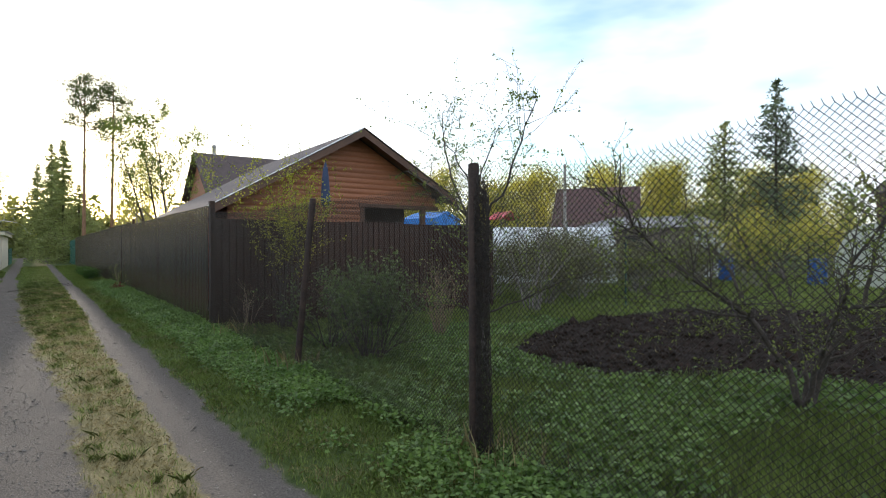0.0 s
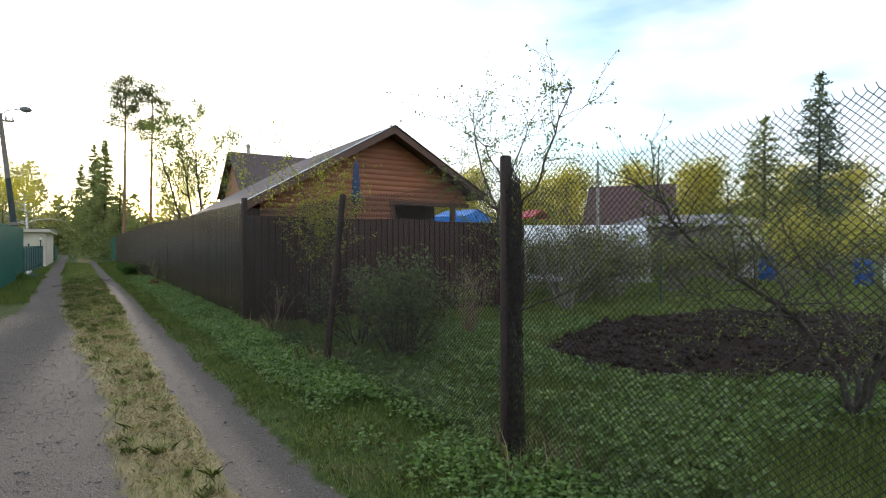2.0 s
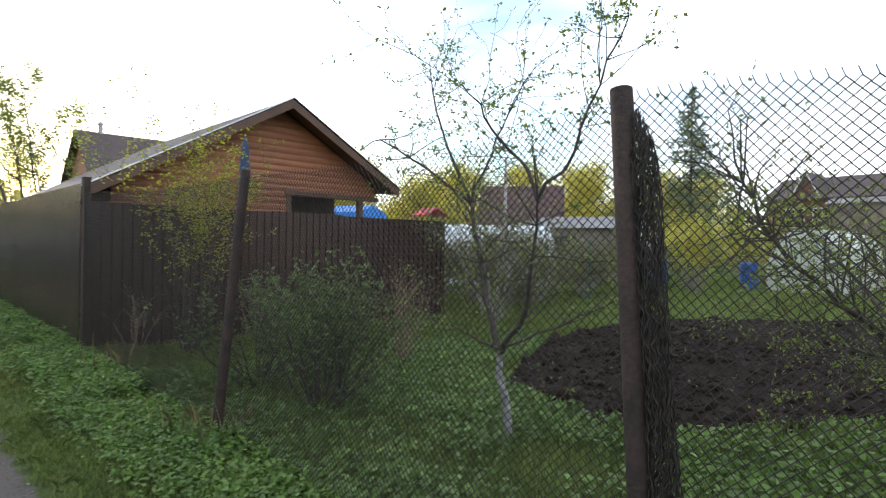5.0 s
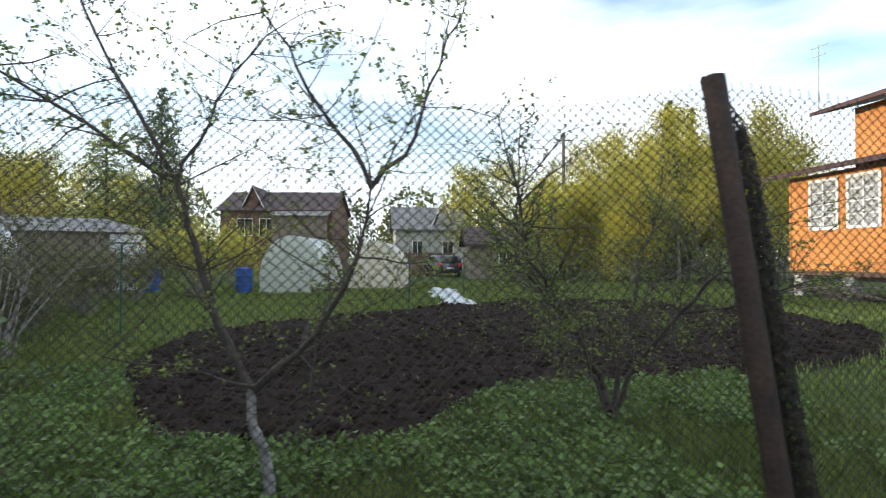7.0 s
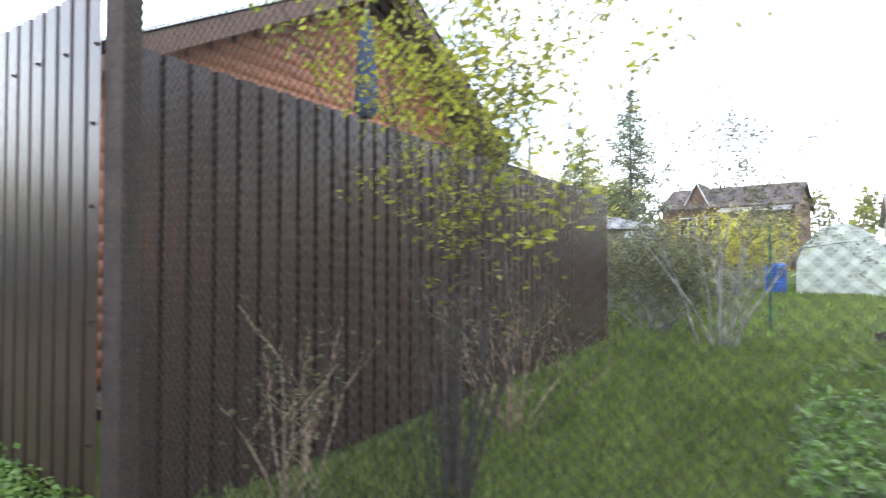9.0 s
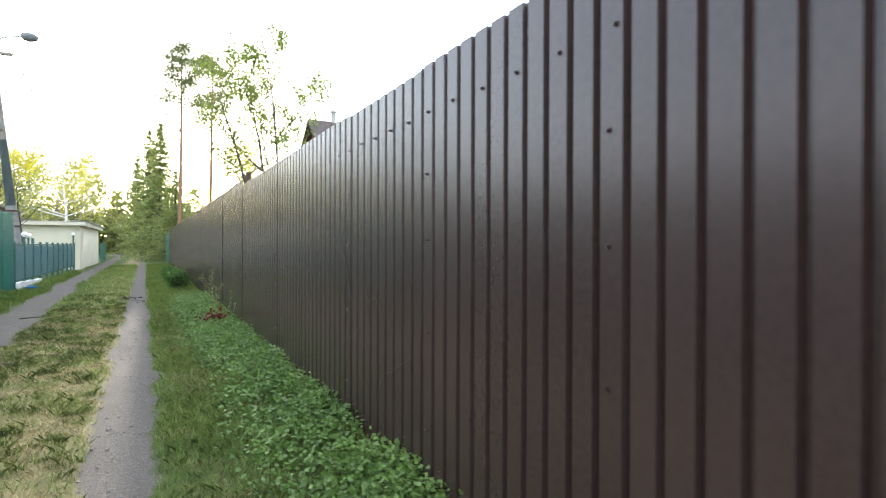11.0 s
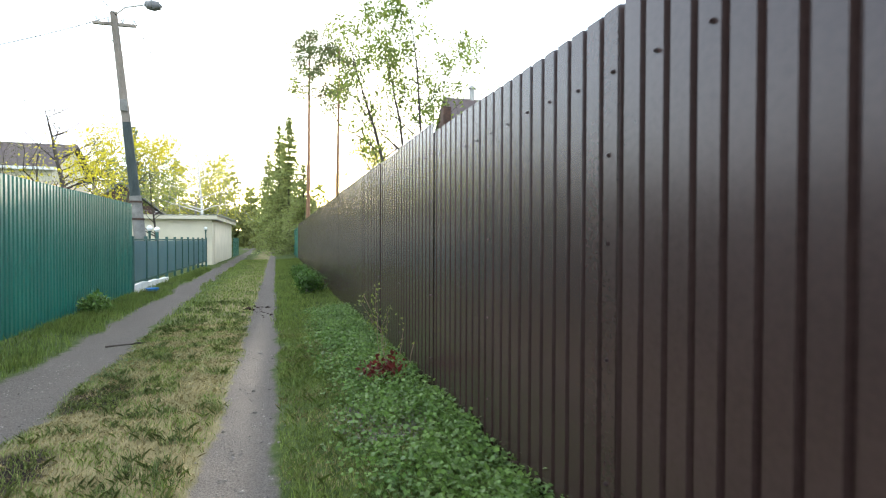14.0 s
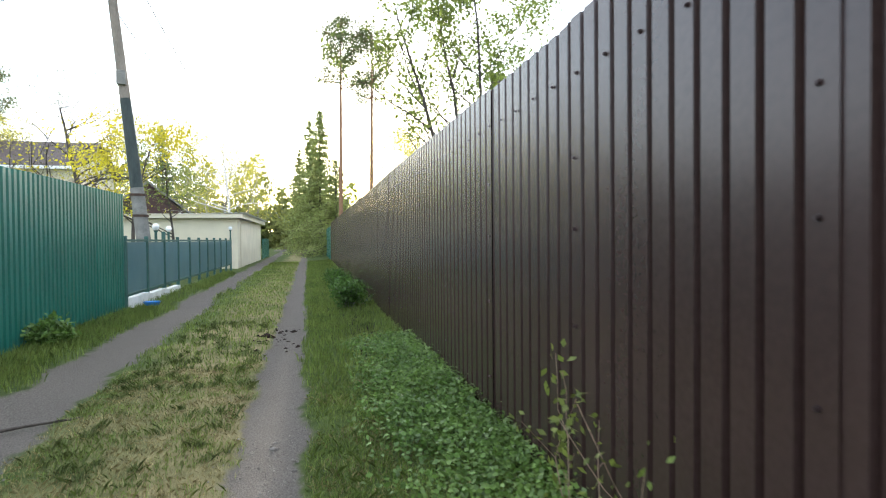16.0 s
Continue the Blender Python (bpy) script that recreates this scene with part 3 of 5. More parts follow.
boxed("shaft", (-0.04, -0.015, -0.3), (0.03, 0.112, 2.05), M["rust"], corner_post, bevel=0.006)
boxed("cap", (-0.045, -0.02, 2.05), (0.035, 0.117, 2.062), M["rust_dark"], corner_post, bevel=0.003)
green_far = sheet_fence("sheet_fence", "green profiled steel fence at the far end of the lane", (0.05, 39.4, 0), 0, 9, 0.03, 1.95, M["green_sheet"], M["green_paint"], groove=0.036, slant=0.010)
green_fence = sheet_fence("sheet_fence", "green profiled steel fence across the lane", (-4.14, 18.97, 0), 180, 30, 0.03, 1.96, M["green_sheet"], M["green_paint"], groove=0.036, slant=0.010)

# ---- chain-link fence ----
POSTS = [((-0.16, -6.93, -0.1), (0.0, -6.715, 1.835), 0.036), ((-0.10, -3.955, -0.1), (0.10, -3.94, 1.82), 0.034), ((0.0, -9.5, -0.1), (0.02, -9.45, 1.8), 0.032)]


def fence_line(y):
    """Where the netting stands at y: between the tops and feet of its leaning posts."""
    knots = [(-9.5, 0.0, 0.02), (-6.82, -0.12, 0.035), (-3.965, -0.07, 0.135), (-0.05, 0.0, 0.0)]
    for (a, f0, t0), (b, f1, t1) in zip(knots, knots[1:]):
        if y <= b:
            k = (y - a) / (b - a)
            return f0 + (f1 - f0) * k, t0 + (t1 - t0) * k
    return 0.0, 0.0


def net_top(y):
    """The netting's upper edge: tied high at the posts, sagging between them."""
    knots = [(-9.5, 1.82), (-8.8, 1.82), (-7.7, 1.74), (-6.76, 1.81), (-6.25, 1.745), (-5.2, 1.74), (-3.98, 1.78), (-2.0, 1.78), (-0.05, 1.86)]
    for (a, p), (b, q) in zip(knots, knots[1:]):
        if y <= b:
            return p + (q - p) * step(a, b, y)
    return knots[-1][1]


def netting():
    """Zigzag wires hooked into one another, each a thin three-sided tube."""
    cell, seg = 0.033, []
    y0, n, rows = -9.5, int(9.43 / 0.0165), 108
    for i in range(n):
        y = y0 + i * cell / 2
        foot, top = fence_line(y)
        high = net_top(y)
        prev = None
        for j in range(rows + 1):
            k = j / rows
            yy = y + (cell / 2 if (i + j) % 2 else 0.0)
            bulge = 0.02 * noise.noise(Vector((yy * 1.3, k * 2.0, 0.3)))
            p = (foot + (top - foot) * k + bulge + (0.0012 if j % 2 else -0.0012), yy + 0.01 * noise.noise(Vector((yy * 2, k * 3, 5))), 0.02 + (high - 0.02) * k)
            if prev:
                seg.append((prev, p, 0.0018, 0.0018))
            prev = p
        if i % 2 == 0:
            seg.append((prev, (prev[0] - 0.004, prev[1] + 0.008, prev[2] + 0.022), 0.0018, 0.0015))
    return tubes(seg, 3)


chain = thing("chain_link_fence", "old chain-link fence with rusty leaning posts beside the lane", "fence")
raw("netting", *netting(), M["wire"], chain, "dark weathered wire netting")
for (a, b, r) in POSTS:
    raw("post", *tubes([(a, b, r, r * 0.97), (b, (b[0], b[1], b[2] + 0.006), r * 0.97, r * 0.6)], 12), M["rust"], chain, "rusty steel pipe post", smooth=True)


def roll_of_net():
    """A leftover roll of netting tied along the post."""
    rng = np.random.default_rng(3)
    seg = []
    for rad, turns in ((0.018, 12), (0.031, 20), (0.041, 26)):
        for i in range(turns):
            a0 = 2 * math.pi * i / turns
            prev = None
            for j in range(75):
                k = j / 74
                cx, cy = -0.150 + 0.155 * k, -6.93 + 0.205 * k - 0.070 + 0.012 * k
                squeeze = 1.12 - 0.12 * k + 0.06 * math.sin(k * 9) - 0.25 * step(0.92, 1.0, k)
                a = a0 + (math.pi / turns if j % 2 else -math.pi / turns) + rng.normal(0, 0.09)
                rr = rad * squeeze * (1 + rng.normal(0, 0.06))
                p = (cx + math.cos(a) * rr, cy + math.sin(a) * rr, 0.02 + (1.70 + 0.05 * math.sin(a0)) * k)
                if prev:
                    seg.append((prev, p, 0.0019, 0.0019))
                prev = p
    return tubes(seg, 3)


raw("rolled_netting", *roll_of_net(), M["wire"], chain, "roll of leftover netting along the post")


# ---- brown log house ----
def gable_house():
    ob = thing("log_house", "brown log-sided house with dark roof and an open veranda", "house")
    ax, az, slope = 3.47, 3.80, 0.567
    left, right, front, back, wall_y = 0.30, 5.92, 1.38, 8.0, 1.78

    def roof_z(x):
        return az - slope * abs(x - ax)

    def board(x0, x1, z0, z1):
        n = 6
        bm = bmesh.new()
        ring = []
        for x in (x0, x1):
            ring.append([bm.verts.new((x, wall_y - 0.016 * math.sin(math.pi * i / n), z0 + (z1 - z0) * i / n)) for i in range(n + 1)] + [bm.verts.new((x, wall_y + 0.02, z1)), bm.verts.new((x, wall_y + 0.02, z0))])
        m = len(ring[0])
        for i in range(m):
            bm.faces.new((ring[0][i], ring[0][(i + 1) % m], ring[1][(i + 1) % m], ring[1][i]))
        bm.faces.new(ring[0])
        bm.faces.new(ring[1][::-1])
        return bm

    z, h = 0.2, 0.115
    while z < 3.5:
        half = (az - 0.04 - z - h) / slope
        x0, x1 = max(0.75, ax - half), min(5.6, ax + half)
        if z < 2.2:
            x1 = min(x1, 3.66)
        if x1 - x0 > 0.15:
            part("board", board(x0, x1, z, z + h), M["log"], ob)
        z += h
    part("gable_backing", prism([(0.8, 2.3), (5.55, 2.3), (ax + (az - 0.03 - 2.62) / slope, 2.62), (ax, az - 0.03), (ax - (az - 0.03 - 2.36) / slope, 2.36)], "y", wall_y + 0.021, wall_y + 0.06), M["log"], ob)
    boxed("side_wall", (0.75, 1.81, 0.1), (0.85, 7.6, 2.25), M["log"], ob)
    boxed("back_wall", (0.85, 7.5, 0.1), (5.75, 7.6, 2.3), M["log"], ob)
    # inner and back wall coloured near-black to stand for the veranda's shade
    boxed("inner_wall", (3.58, 1.86, 0.1), (3.66, 7.5, 2.5), M["shade_and_vine"], ob)
    boxed("veranda_back", (3.67, 3.6, 0.1), (5.85, 3.7, 2.4), M["shade_and_vine"], ob)
    boxed("floor_slab", (0.7, 1.75, -0.1), (5.8, 7.6, 0.15), M["old_wood"], ob)
    boxed("beam", (3.55, wall_y - 0.04, 2.21), (5.68, wall_y + 0.08, 2.30), M["trim_wood"], ob, bevel=0.008)
    for x in (3.58, 5.2):
        boxed("post", (x, wall_y - 0.02, 0.1), (x + 0.11, wall_y + 0.09, 2.21), M["trim_wood"], ob, bevel=0.008)
    for sgn, xe in ((-1, left), (1, right)):
        ze = roof_z(xe)
        part("roof", prism([(ax, az), (ax, az + 0.075), (xe, ze + 0.075), (xe, ze)], "y", front, back), M["dark_roof"], ob)
        part("bargeboard", prism([(ax, az - 0.10), (ax, az + 0.05), (xe, ze + 0.05), (xe, ze - 0.10)], "y", front - 0.03, front - 0.002), M["trim_wood"], ob)
        part("roof_edge", prism([(ax, az + 0.07), (ax, az + 0.09), (xe, ze + 0.09), (xe, ze + 0.07)], "y", front - 0.045, front + 0.05), M["dark_roof"] if sgn > 0 else M["white_roof"], ob, "pale metal edge strip" if sgn < 0 else "")
        part("soffit", prism([(ax, az - 0.025), (ax, az - 0.004), (xe, ze - 0.004), (xe, ze - 0.025)], "y", front, wall_y - 0.03), M["trim_wood"], ob)
    return ob


gable_house()
tarp = thing("canopy_tent", "blue sheet canopy on thin posts behind the log house", "canopy", (12.5, 12.0, 0.0), 20)
part("roof", prism([(-1.0, 2.62), (0.0, 2.95), (1.0, 2.62), (1.0, 2.25), (0.97, 2.25), (0.97, 2.58), (0.0, 2.90), (-0.97, 2.58), (-0.97, 2.25), (-1.0, 2.25)], "y", -0.9, 0.9), M["tarp"], tarp)
part("valance", prism([(-1.0, 2.27), (-1.0, 2.62), (0.0, 2.95), (1.0, 2.62), (1.0, 2.27)], "y", -0.92, -0.903), M["tarp"], tarp)
for x in (-0.95, 0.92):
    for y in (-0.85, 0.82):
        boxed("post", (x, y, 0), (x + 0.03, y + 0.03, 2.6), M["tin_door"], tarp)
par = thing("folded_parasol", "dark blue parasol, folded, standing behind the fence", "parasol", (2.36, 0.85, 0))
raw("pole", *tubes([((0, 0, 0), (0, 0, 3.02), 0.02, 0.015)], 8), M["trim_wood"], par)
ring = [(0.015, 2.98), (0.05, 2.85), (0.085, 2.45), (0.10, 2.2), (0.06, 2.12)]
raw("canopy", *tubes([((0, 0, z0), (0, 0, z1), r0, r1) for (r0, z0), (r1, z1) in zip(ring, ring[1:])], 9), M["parasol"], par)


# ---- garden: fruit trees and shrubs ----
def apple_tree(name, label, seed, at, limbs, foot_mat, trunk, twigs=1):
    """A low fruit tree: short trunk, a few bent main limbs with twigs, sparse young leaves."""
    rng = np.random.default_rng(seed)
    ob = thing(name, label, "tree", at)
    base = [np.array(p, dtype=float) for p in trunk]
    raw("trunk", *tubes([(a, b, 0.031 - 0.002 * i, 0.029 - 0.002 * i) for i, (a, b) in enumerate(zip(base, base[1:]))], 8), foot_mat, ob, "pale limewashed trunk", smooth=True)
    wood, tips = [], []
    for pts, r0 in limbs:
        line = [np.array(p, dtype=float) for p in pts]
        fine = []
        for a, b in zip(line, line[1:]):
            for k in range(3):
                fine.append(a + (b - a) * k / 3 + rng.normal(size=3) * 0.012 * (k > 0))
        fine.append(line[-1])
        for i, (a, b) in enumerate(zip(fine, fine[1:])):
            k0, k1 = i / len(fine), (i + 1) / len(fine)
            wood.append((a, b, r0 * (1 - 0.8 * k0), r0 * (1 - 0.8 * k1)))
            if k0 > 0.12:
                way = unit(b - a)
                for _ in range(rng.integers(1, 3 + twigs)):
                    side = unit(rng.normal(size=3))
                    grow(rng, b, unit(way * 0.5 + side + np.array([0, 0, 0.25])), rng.uniform(0.16, 0.6), max(r0 * 0.22, 0.003), 1, 2, 0.4, 0.12, 0.55, 3, wood, tips)
    raw("branchwork", *tubes(wood, 5), M["bark"], ob, smooth=True)
    keep = [tips[i] for i in rng.permutation(len(tips))[: int(len(tips) * 0.6)]]
    raw("foliage", *leaves(rng, scatter(rng, keep, 3, 0.013), 0.027), M["leaf_young"], ob)
    return ob


apple_tree("apple_tree", "young apple tree with a limewashed trunk and opening buds", 11, (1.37, -5.2, 0),
           [([(0.02, 0.1, 0.62), (0.08, 0.28, 0.95), (0.12, 0.40, 1.35), (0.15, 0.5, 1.66), (0.05, 0.9, 1.95), (-0.1, 1.3, 2.2)], 0.026),
            ([(0.15, 0.5, 1.66), (0.1, 0.72, 2.1), (0.2, 1.0, 2.6), (0.3, 1.15, 2.9)], 0.014),
            ([(0.15, 0.5, 1.66), (0.2, 0.36, 2.0), (0.25, 0.25, 2.3), (0.15, -0.05, 2.55)], 0.012),
            ([(0.02, 0.08, 0.62), (-0.1, -0.15, 0.82), (-0.3, -0.38, 1.15), (-0.40, -0.50, 1.62)], 0.024),
            ([(-0.40, -0.50, 1.6), (-0.38, -0.35, 1.85), (-0.5, -0.18, 2.1), (-0.55, -0.05, 2.3)], 0.013),
            ([(-0.40, -0.50, 1.6), (-0.35, -0.7, 1.85), (-0.3, -0.82, 2.2), (-0.25, -0.95, 2.55)], 0.012),
            ([(0.0, 0.05, 0.66), (0.3, -0.2, 0.8), (0.55, -0.5, 1.0), (0.8, -0.75, 1.1)], 0.011),
            ([(0.0, 0.08, 0.64), (-0.15, 0.4, 0.78), (-0.1, 0.75, 0.82)], 0.010)],
           M["whitewash"], [(0.0, 0.0, -0.05), (0.0, 0.0, 0.16), (0.0, 0.03, 0.33), (0.01, 0.09, 0.45), (0.02, 0.1, 0.63)], 2)
apple_tree("apple_tree", "low spreading apple tree beside the dug bed", 23, (2.6, -7.55, 0),
           [([(0, 0, 0.05), (-0.05, 0.12, 0.4), (-0.15, 0.35, 0.75), (-0.45, 0.65, 1.05), (-0.75, 0.9, 1.4), (-0.95, 1.0, 1.7)], 0.030),
            ([(0.03, -0.02, 0.05), (0.1, -0.1, 0.45), (0.25, -0.3, 0.85), (0.45, -0.65, 1.1), (0.6, -1.1, 1.3)], 0.028),
            ([(0, 0, 0.1), (-0.1, -0.15, 0.5), (-0.35, -0.35, 0.9), (-0.6, -0.5, 1.2), (-0.65, -0.7, 1.5)], 0.024),
            ([(0.05, 0.03, 0.1), (0.25, 0.15, 0.6), (0.55, 0.35, 0.95), (0.9, 0.6, 1.15), (1.2, 0.7, 1.2)], 0.022),
            ([(-0.15, 0.35, 0.75), (0.05, 0.6, 1.1), (0.1, 0.85, 1.4), (0.0, 1.0, 1.65)], 0.018),
            ([(0.25, -0.3, 0.85), (0.3, -0.35, 1.3), (0.2, -0.5, 1.7)], 0.018),
            ([(-0.35, -0.35, 0.9), (-0.5, -0.8, 1.0), (-0.6, -1.2, 1.15)], 0.016),
            ([(0.1, -0.1, 0.45), (0.5, -0.3, 0.6), (0.95, -0.6, 0.75)], 0.016),
            ([(-0.15, 0.35, 0.75), (-0.5, 0.5, 0.8), (-0.9, 0.75, 0.95)], 0.015),
            ([(0.25, 0.15, 0.6), (0.3, 0.5, 1.1), (0.35, 0.75, 1.6)], 0.015)],
           M["bark"], [(0.0, 0.0, -0.05), (0.01, 0.0, 0.12)], 6)
shrub("currant_bush", "tall currant bush with yellow-green young leaves by the fence corner", 31, (0.95, -0.8, 0), 2.4, 0.85, 22, M["leaf_yellow"], 0.034, 5, M["bark"], 2, 0.032)
shrub("currant_bush", "dense currant bush with small green leaves behind the netting", 32, (0.92, -3.6, 0), 1.12, 1.25, 42, M["leaf_bush"], 0.05, 6, M["bark"], 1, 0.05, stem_r=0.008)
shrub("currant_bush", "leafy currant bush behind a leaning post", 36, (0.85, -2.7, 0), 1.05, 1.0, 22, M["leaf_bush"], 0.05, 4, M["bark"], 1, 0.05, stem_r=0.008)
shrub("raspberry_canes", "clump of dry reddish raspberry canes by the brown fence", 33, (2.55, -2.7, 0), 1.15, 0.5, 34, M["leaf_grey"], 0.03, 1, M["dry_stem"], 1, 0.04, stem_r=0.006)
shrub("raspberry_canes", "dry canes along the foot of the brown fence", 34, (0.45, -0.45, 0), 0.8, 0.6, 12, M["leaf_grey"], 0.03, 1, M["dry_stem"], 1, 0.04, stem_r=0.006)
shrub("raspberry_canes", "dry canes among grass by the brown fence", 35, (1.9, -0.6, 0), 0.9, 0.7, 20, M["leaf_grey"], 0.03, 1, M["dry_stem"], 1, 0.04, stem_r=0.006)
shrub("shrub", "bare young plum shrub with few leaves in the grass", 41, (5.9, -1.2, 0), 2.3, 1.6, 12, M["leaf_grey"], 0.04, 2, M["bark_grey"], 3, 0.06, stem_r=0.016)
rngp = random.Random(5)
for i, (x, y, h) in enumerate(((7.3, -0.2, 1.2), (8.3, 1.2, 1.3), (8.9, 0.2, 1.3), (7.2, 1.5, 1.2), (10.6, 2.6, 1.5), (10.2, 1.2, 1.5), (11.6, 0.4, 1.2), (13.2, 1.4, 1.4), (9.5, 2.8, 1.6), (15.4, 0.9, 1.3), (16.9, 2.2, 1.5), (12.2, 3.0, 1.5))):
    shrub("berry_bush", "brownish berry bush just coming into leaf", 50 + i, (x, y, 0), h, h * 1.25, 24, M["leaf_grey"], 0.05, 5, M["bark_grey"], 2, 0.09, group="berry bushes in the garden", stem_r=0.011)
for i, (x, y, h) in enumerate(((16.6, -0.4, 2.1), (21.5, -0.6, 2.2))):
    shrub("golden_shrub", "golden-leaved shrub in front of the sheds", 70 + i, (x, y, 0), h, h * 0.9, 26, M["leaf_spring"], 0.08, 4, M["bark_grey"], 2, 0.13, group="golden shrubs", stem_r=0.014)


# ---- garden: greenhouses, sheds, barrels ----
def greenhouse(name, label, at, turn, width, length, height, skin, hoops):
    """An arched greenhouse: skin over hoops, a closed end with a door."""
    ob = thing(name, label, "greenhouse", at, turn)
    n = 14
    arc = [(-math.cos(math.pi * i / n) * width / 2, (0.30 + 0.70 * math.sin(math.pi * i / n)) * height) for i in range(n + 1)]
    arc = [(arc[0][0], 0.0), *arc, (arc[-1][0], 0.0)]
    v = [(x, y, z) for y in np.linspace(0, length, hoops + 1) for x, z in arc]
    m = len(arc)
    f = [(k * m + i, k * m + i + 1, (k + 1) * m + i + 1, (k + 1) * m + i) for k in range(hoops) for i in range(m - 1)]
    raw("cover", v, f, skin, ob, smooth=True)
    for y in (0.004, length - 0.004):
        bm = bmesh.new()
        bm.faces.new([bm.verts.new((x, y, z)) for x, z in arc])
        part("end_wall", bm, skin, ob)
    for k in range(hoops + 1):
        y = length * k / hoops
        raw("hoop", *tubes([((a[0] * 1.006, y, a[1] * 1.004), (b[0] * 1.006, y, b[1] * 1.004), 0.014, 0.014) for a, b in zip(arc, arc[1:])], 5), M["tin_door"], ob)
    door = boxed("door", (-0.38, -0.03, 0.05), (0.38, -0.008, height * 0.88), skin, ob, bevel=0.004)
    for x in (-0.40, 0.38):
        boxed("jamb", (x, -0.04, 0.0), (x + 0.025, -0.006, height * 0.9), M["tin_door"], ob)
    boxed("rail", (-width / 2, -0.03, height * 0.45), (width / 2, -0.012, height * 0.45 + 0.025), M["tin_door"], ob)
    return ob


greenhouse("greenhouse", "white film tunnel greenhouse behind berry bushes", (15.6, 4.6, 0), 52, 3.0, 6.5, 2.1, M["film"], 7)
greenhouse("greenhouse", "small arched polycarbonate greenhouse at the end of the bed", (19.0, -2.9, 0), -97, 2.2, 4.0, 2.05, M["polycarbonate"], 4)
greenhouse("greenhouse", "old arched greenhouse with a yellowed cover", (21.6, -5.9, 0), -97, 2.2, 4.0, 1.95, M["beige_wall"], 4)


def film_heap():
    ob = thing("plastic_sheet", "crumpled white plastic sheet lying on the grass", "plastic sheet", (16.2, -8.1, 0.0), -6)
    n, m = 44, 12
    v = []
    for i in range(n):
        for j in range(m):
            x, y = (i / (n - 1) - 0.5) * 6.6, (j / (m - 1) - 0.5) * (0.75 + 0.3 * math.sin(i * 0.35))
            edge = min(1.0, 4 * (0.5 - abs(j / (m - 1) - 0.5)), 6 * (0.5 - abs(i / (n - 1) - 0.5)))
            z = 0.05 + edge * (0.16 + 0.2 * noise.noise(Vector((x * 1.2, y * 2.5, 2))) + 0.08 * noise.noise(Vector((x * 4, y * 5, 7))))
            v.append((x + 0.08 * noise.noise(Vector((x, y * 3, 9))), y + 0.2 * math.sin(x * 0.7), max(0.02, z)))
    f = [(i * m + j, (i + 1) * m + j, (i + 1) * m + j + 1, i * m + j + 1) for i in range(n - 1) for j in range(m - 1)]
    raw("sheet", v, f, M["film"], ob)


film_heap()


def barrel(at, label):
    ob = thing("barrel", label, "barrel", at, group="blue barrels")
    prof = [(0.27, 0.0), (0.29, 0.06), (0.29, 0.3), (0.305, 0.33), (0.29, 0.36), (0.29, 0.6), (0.305, 0.63), (0.29, 0.66), (0.28, 0.88), (0.25, 0.92)]
    raw("drum", *tubes([((0, 0, a[1]), (0, 0, b[1]), a[0], b[0]) for a, b in zip(prof, prof[1:])], 16), M["blue_plastic"], ob, smooth=True)
    raw("lid", *tubes([((0, 0, 0.90), (0, 0, 0.93), 0.25, 0.24), ((0, 0, 0.93), (0, 0, 0.935), 0.24, 0.0)], 16), M["blue_plastic"], ob)


barrel((19.3, 1.9, 0), "blue plastic rain barrel beside the shed door")
barrel((19.2, -1.25, 0), "blue plastic rain barrel beside the greenhouse")


def long_shed():
    ob = thing("garden_shed", "long grey board shed with slate hip roof and pale tin door", "shed", (20.2, 2.4, 0), 22)
    L, D, H = 6.2, 3.0, 2.15
    for i in range(int(L / 0.2)):
        boxed("plank", (-0.02 - 0.006 * (i % 2), i * 0.2, 0), (0.0 + 0.002, i * 0.2 + 0.192, H), M["old_wood"], ob)
    boxed("end_wall", (0, -0.02, 0), (D, 0.02, H), M["old_wood"], ob)
    boxed("back_wall", (D - 0.03, 0, 0), (D, L, H), M["old_wood"], ob)
    boxed("door", (-0.06, 0.02, 0.1), (-0.028, 1.15, 2.08), M["tin_door"], ob, "pale sheet-metal door", 0.004)
    for z in (0.75, 1.75):
        boxed("door_bar", (-0.075, 0.02, z), (-0.061, 1.15, z + 0.05), M["green_paint"], ob)
    boxed("window", (-0.05, 3.2, 1.1), (-0.028, 4.2, 1.8), M["car_glass"], ob)
    o, t = 0.3, 0.55
    bm = bmesh.new()
    c = [bm.verts.new(p) for p in ((-o, -o, H), (D + o, -o, H), (D + o, L + o, H), (-o, L + o, H), (D / 2, 1.3, H + t), (D / 2, L - 1.3, H + t))]
    for q in ((0, 1, 4), (1, 2, 5, 4), (2, 3, 5), (3, 0, 4, 5), (0, 3, 2, 1)):
        bm.faces.new([c[i] for i in q])
    part("roof", bm, M["slate"], ob, "grey weathered slate roof")


long_shed()
pole = thing("garden_pole", "grey pole on a green steel post among the bushes", "pole", (12.6, 4.0, 0))
raw("upper", *tubes([((0, 0, 1.7), (0, 0, 4.2), 0.055, 0.045)], 8), M["concrete"], pole)
raw("lower", *tubes([((0.07, 0, -0.1), (0.07, 0, 2.2), 0.045, 0.045)], 8), M["green_paint"], pole)
for i, (x, y) in enumerate(((8.4, -1.6), (11.9, -6.6), (17.9, -8.9))):
    s = thing("stake", "thin green steel stake in the garden", "stake", (x, y, 0), group="garden stakes")
    raw("rod", *tubes([((0, 0, -0.1), (0.01, 0, 1.5), 0.018, 0.018)], 6), M["green_paint"], s)
red = thing("red_canopy", "small red sheet roof beyond the fence", "canopy", (18.3, 13.6, 0))
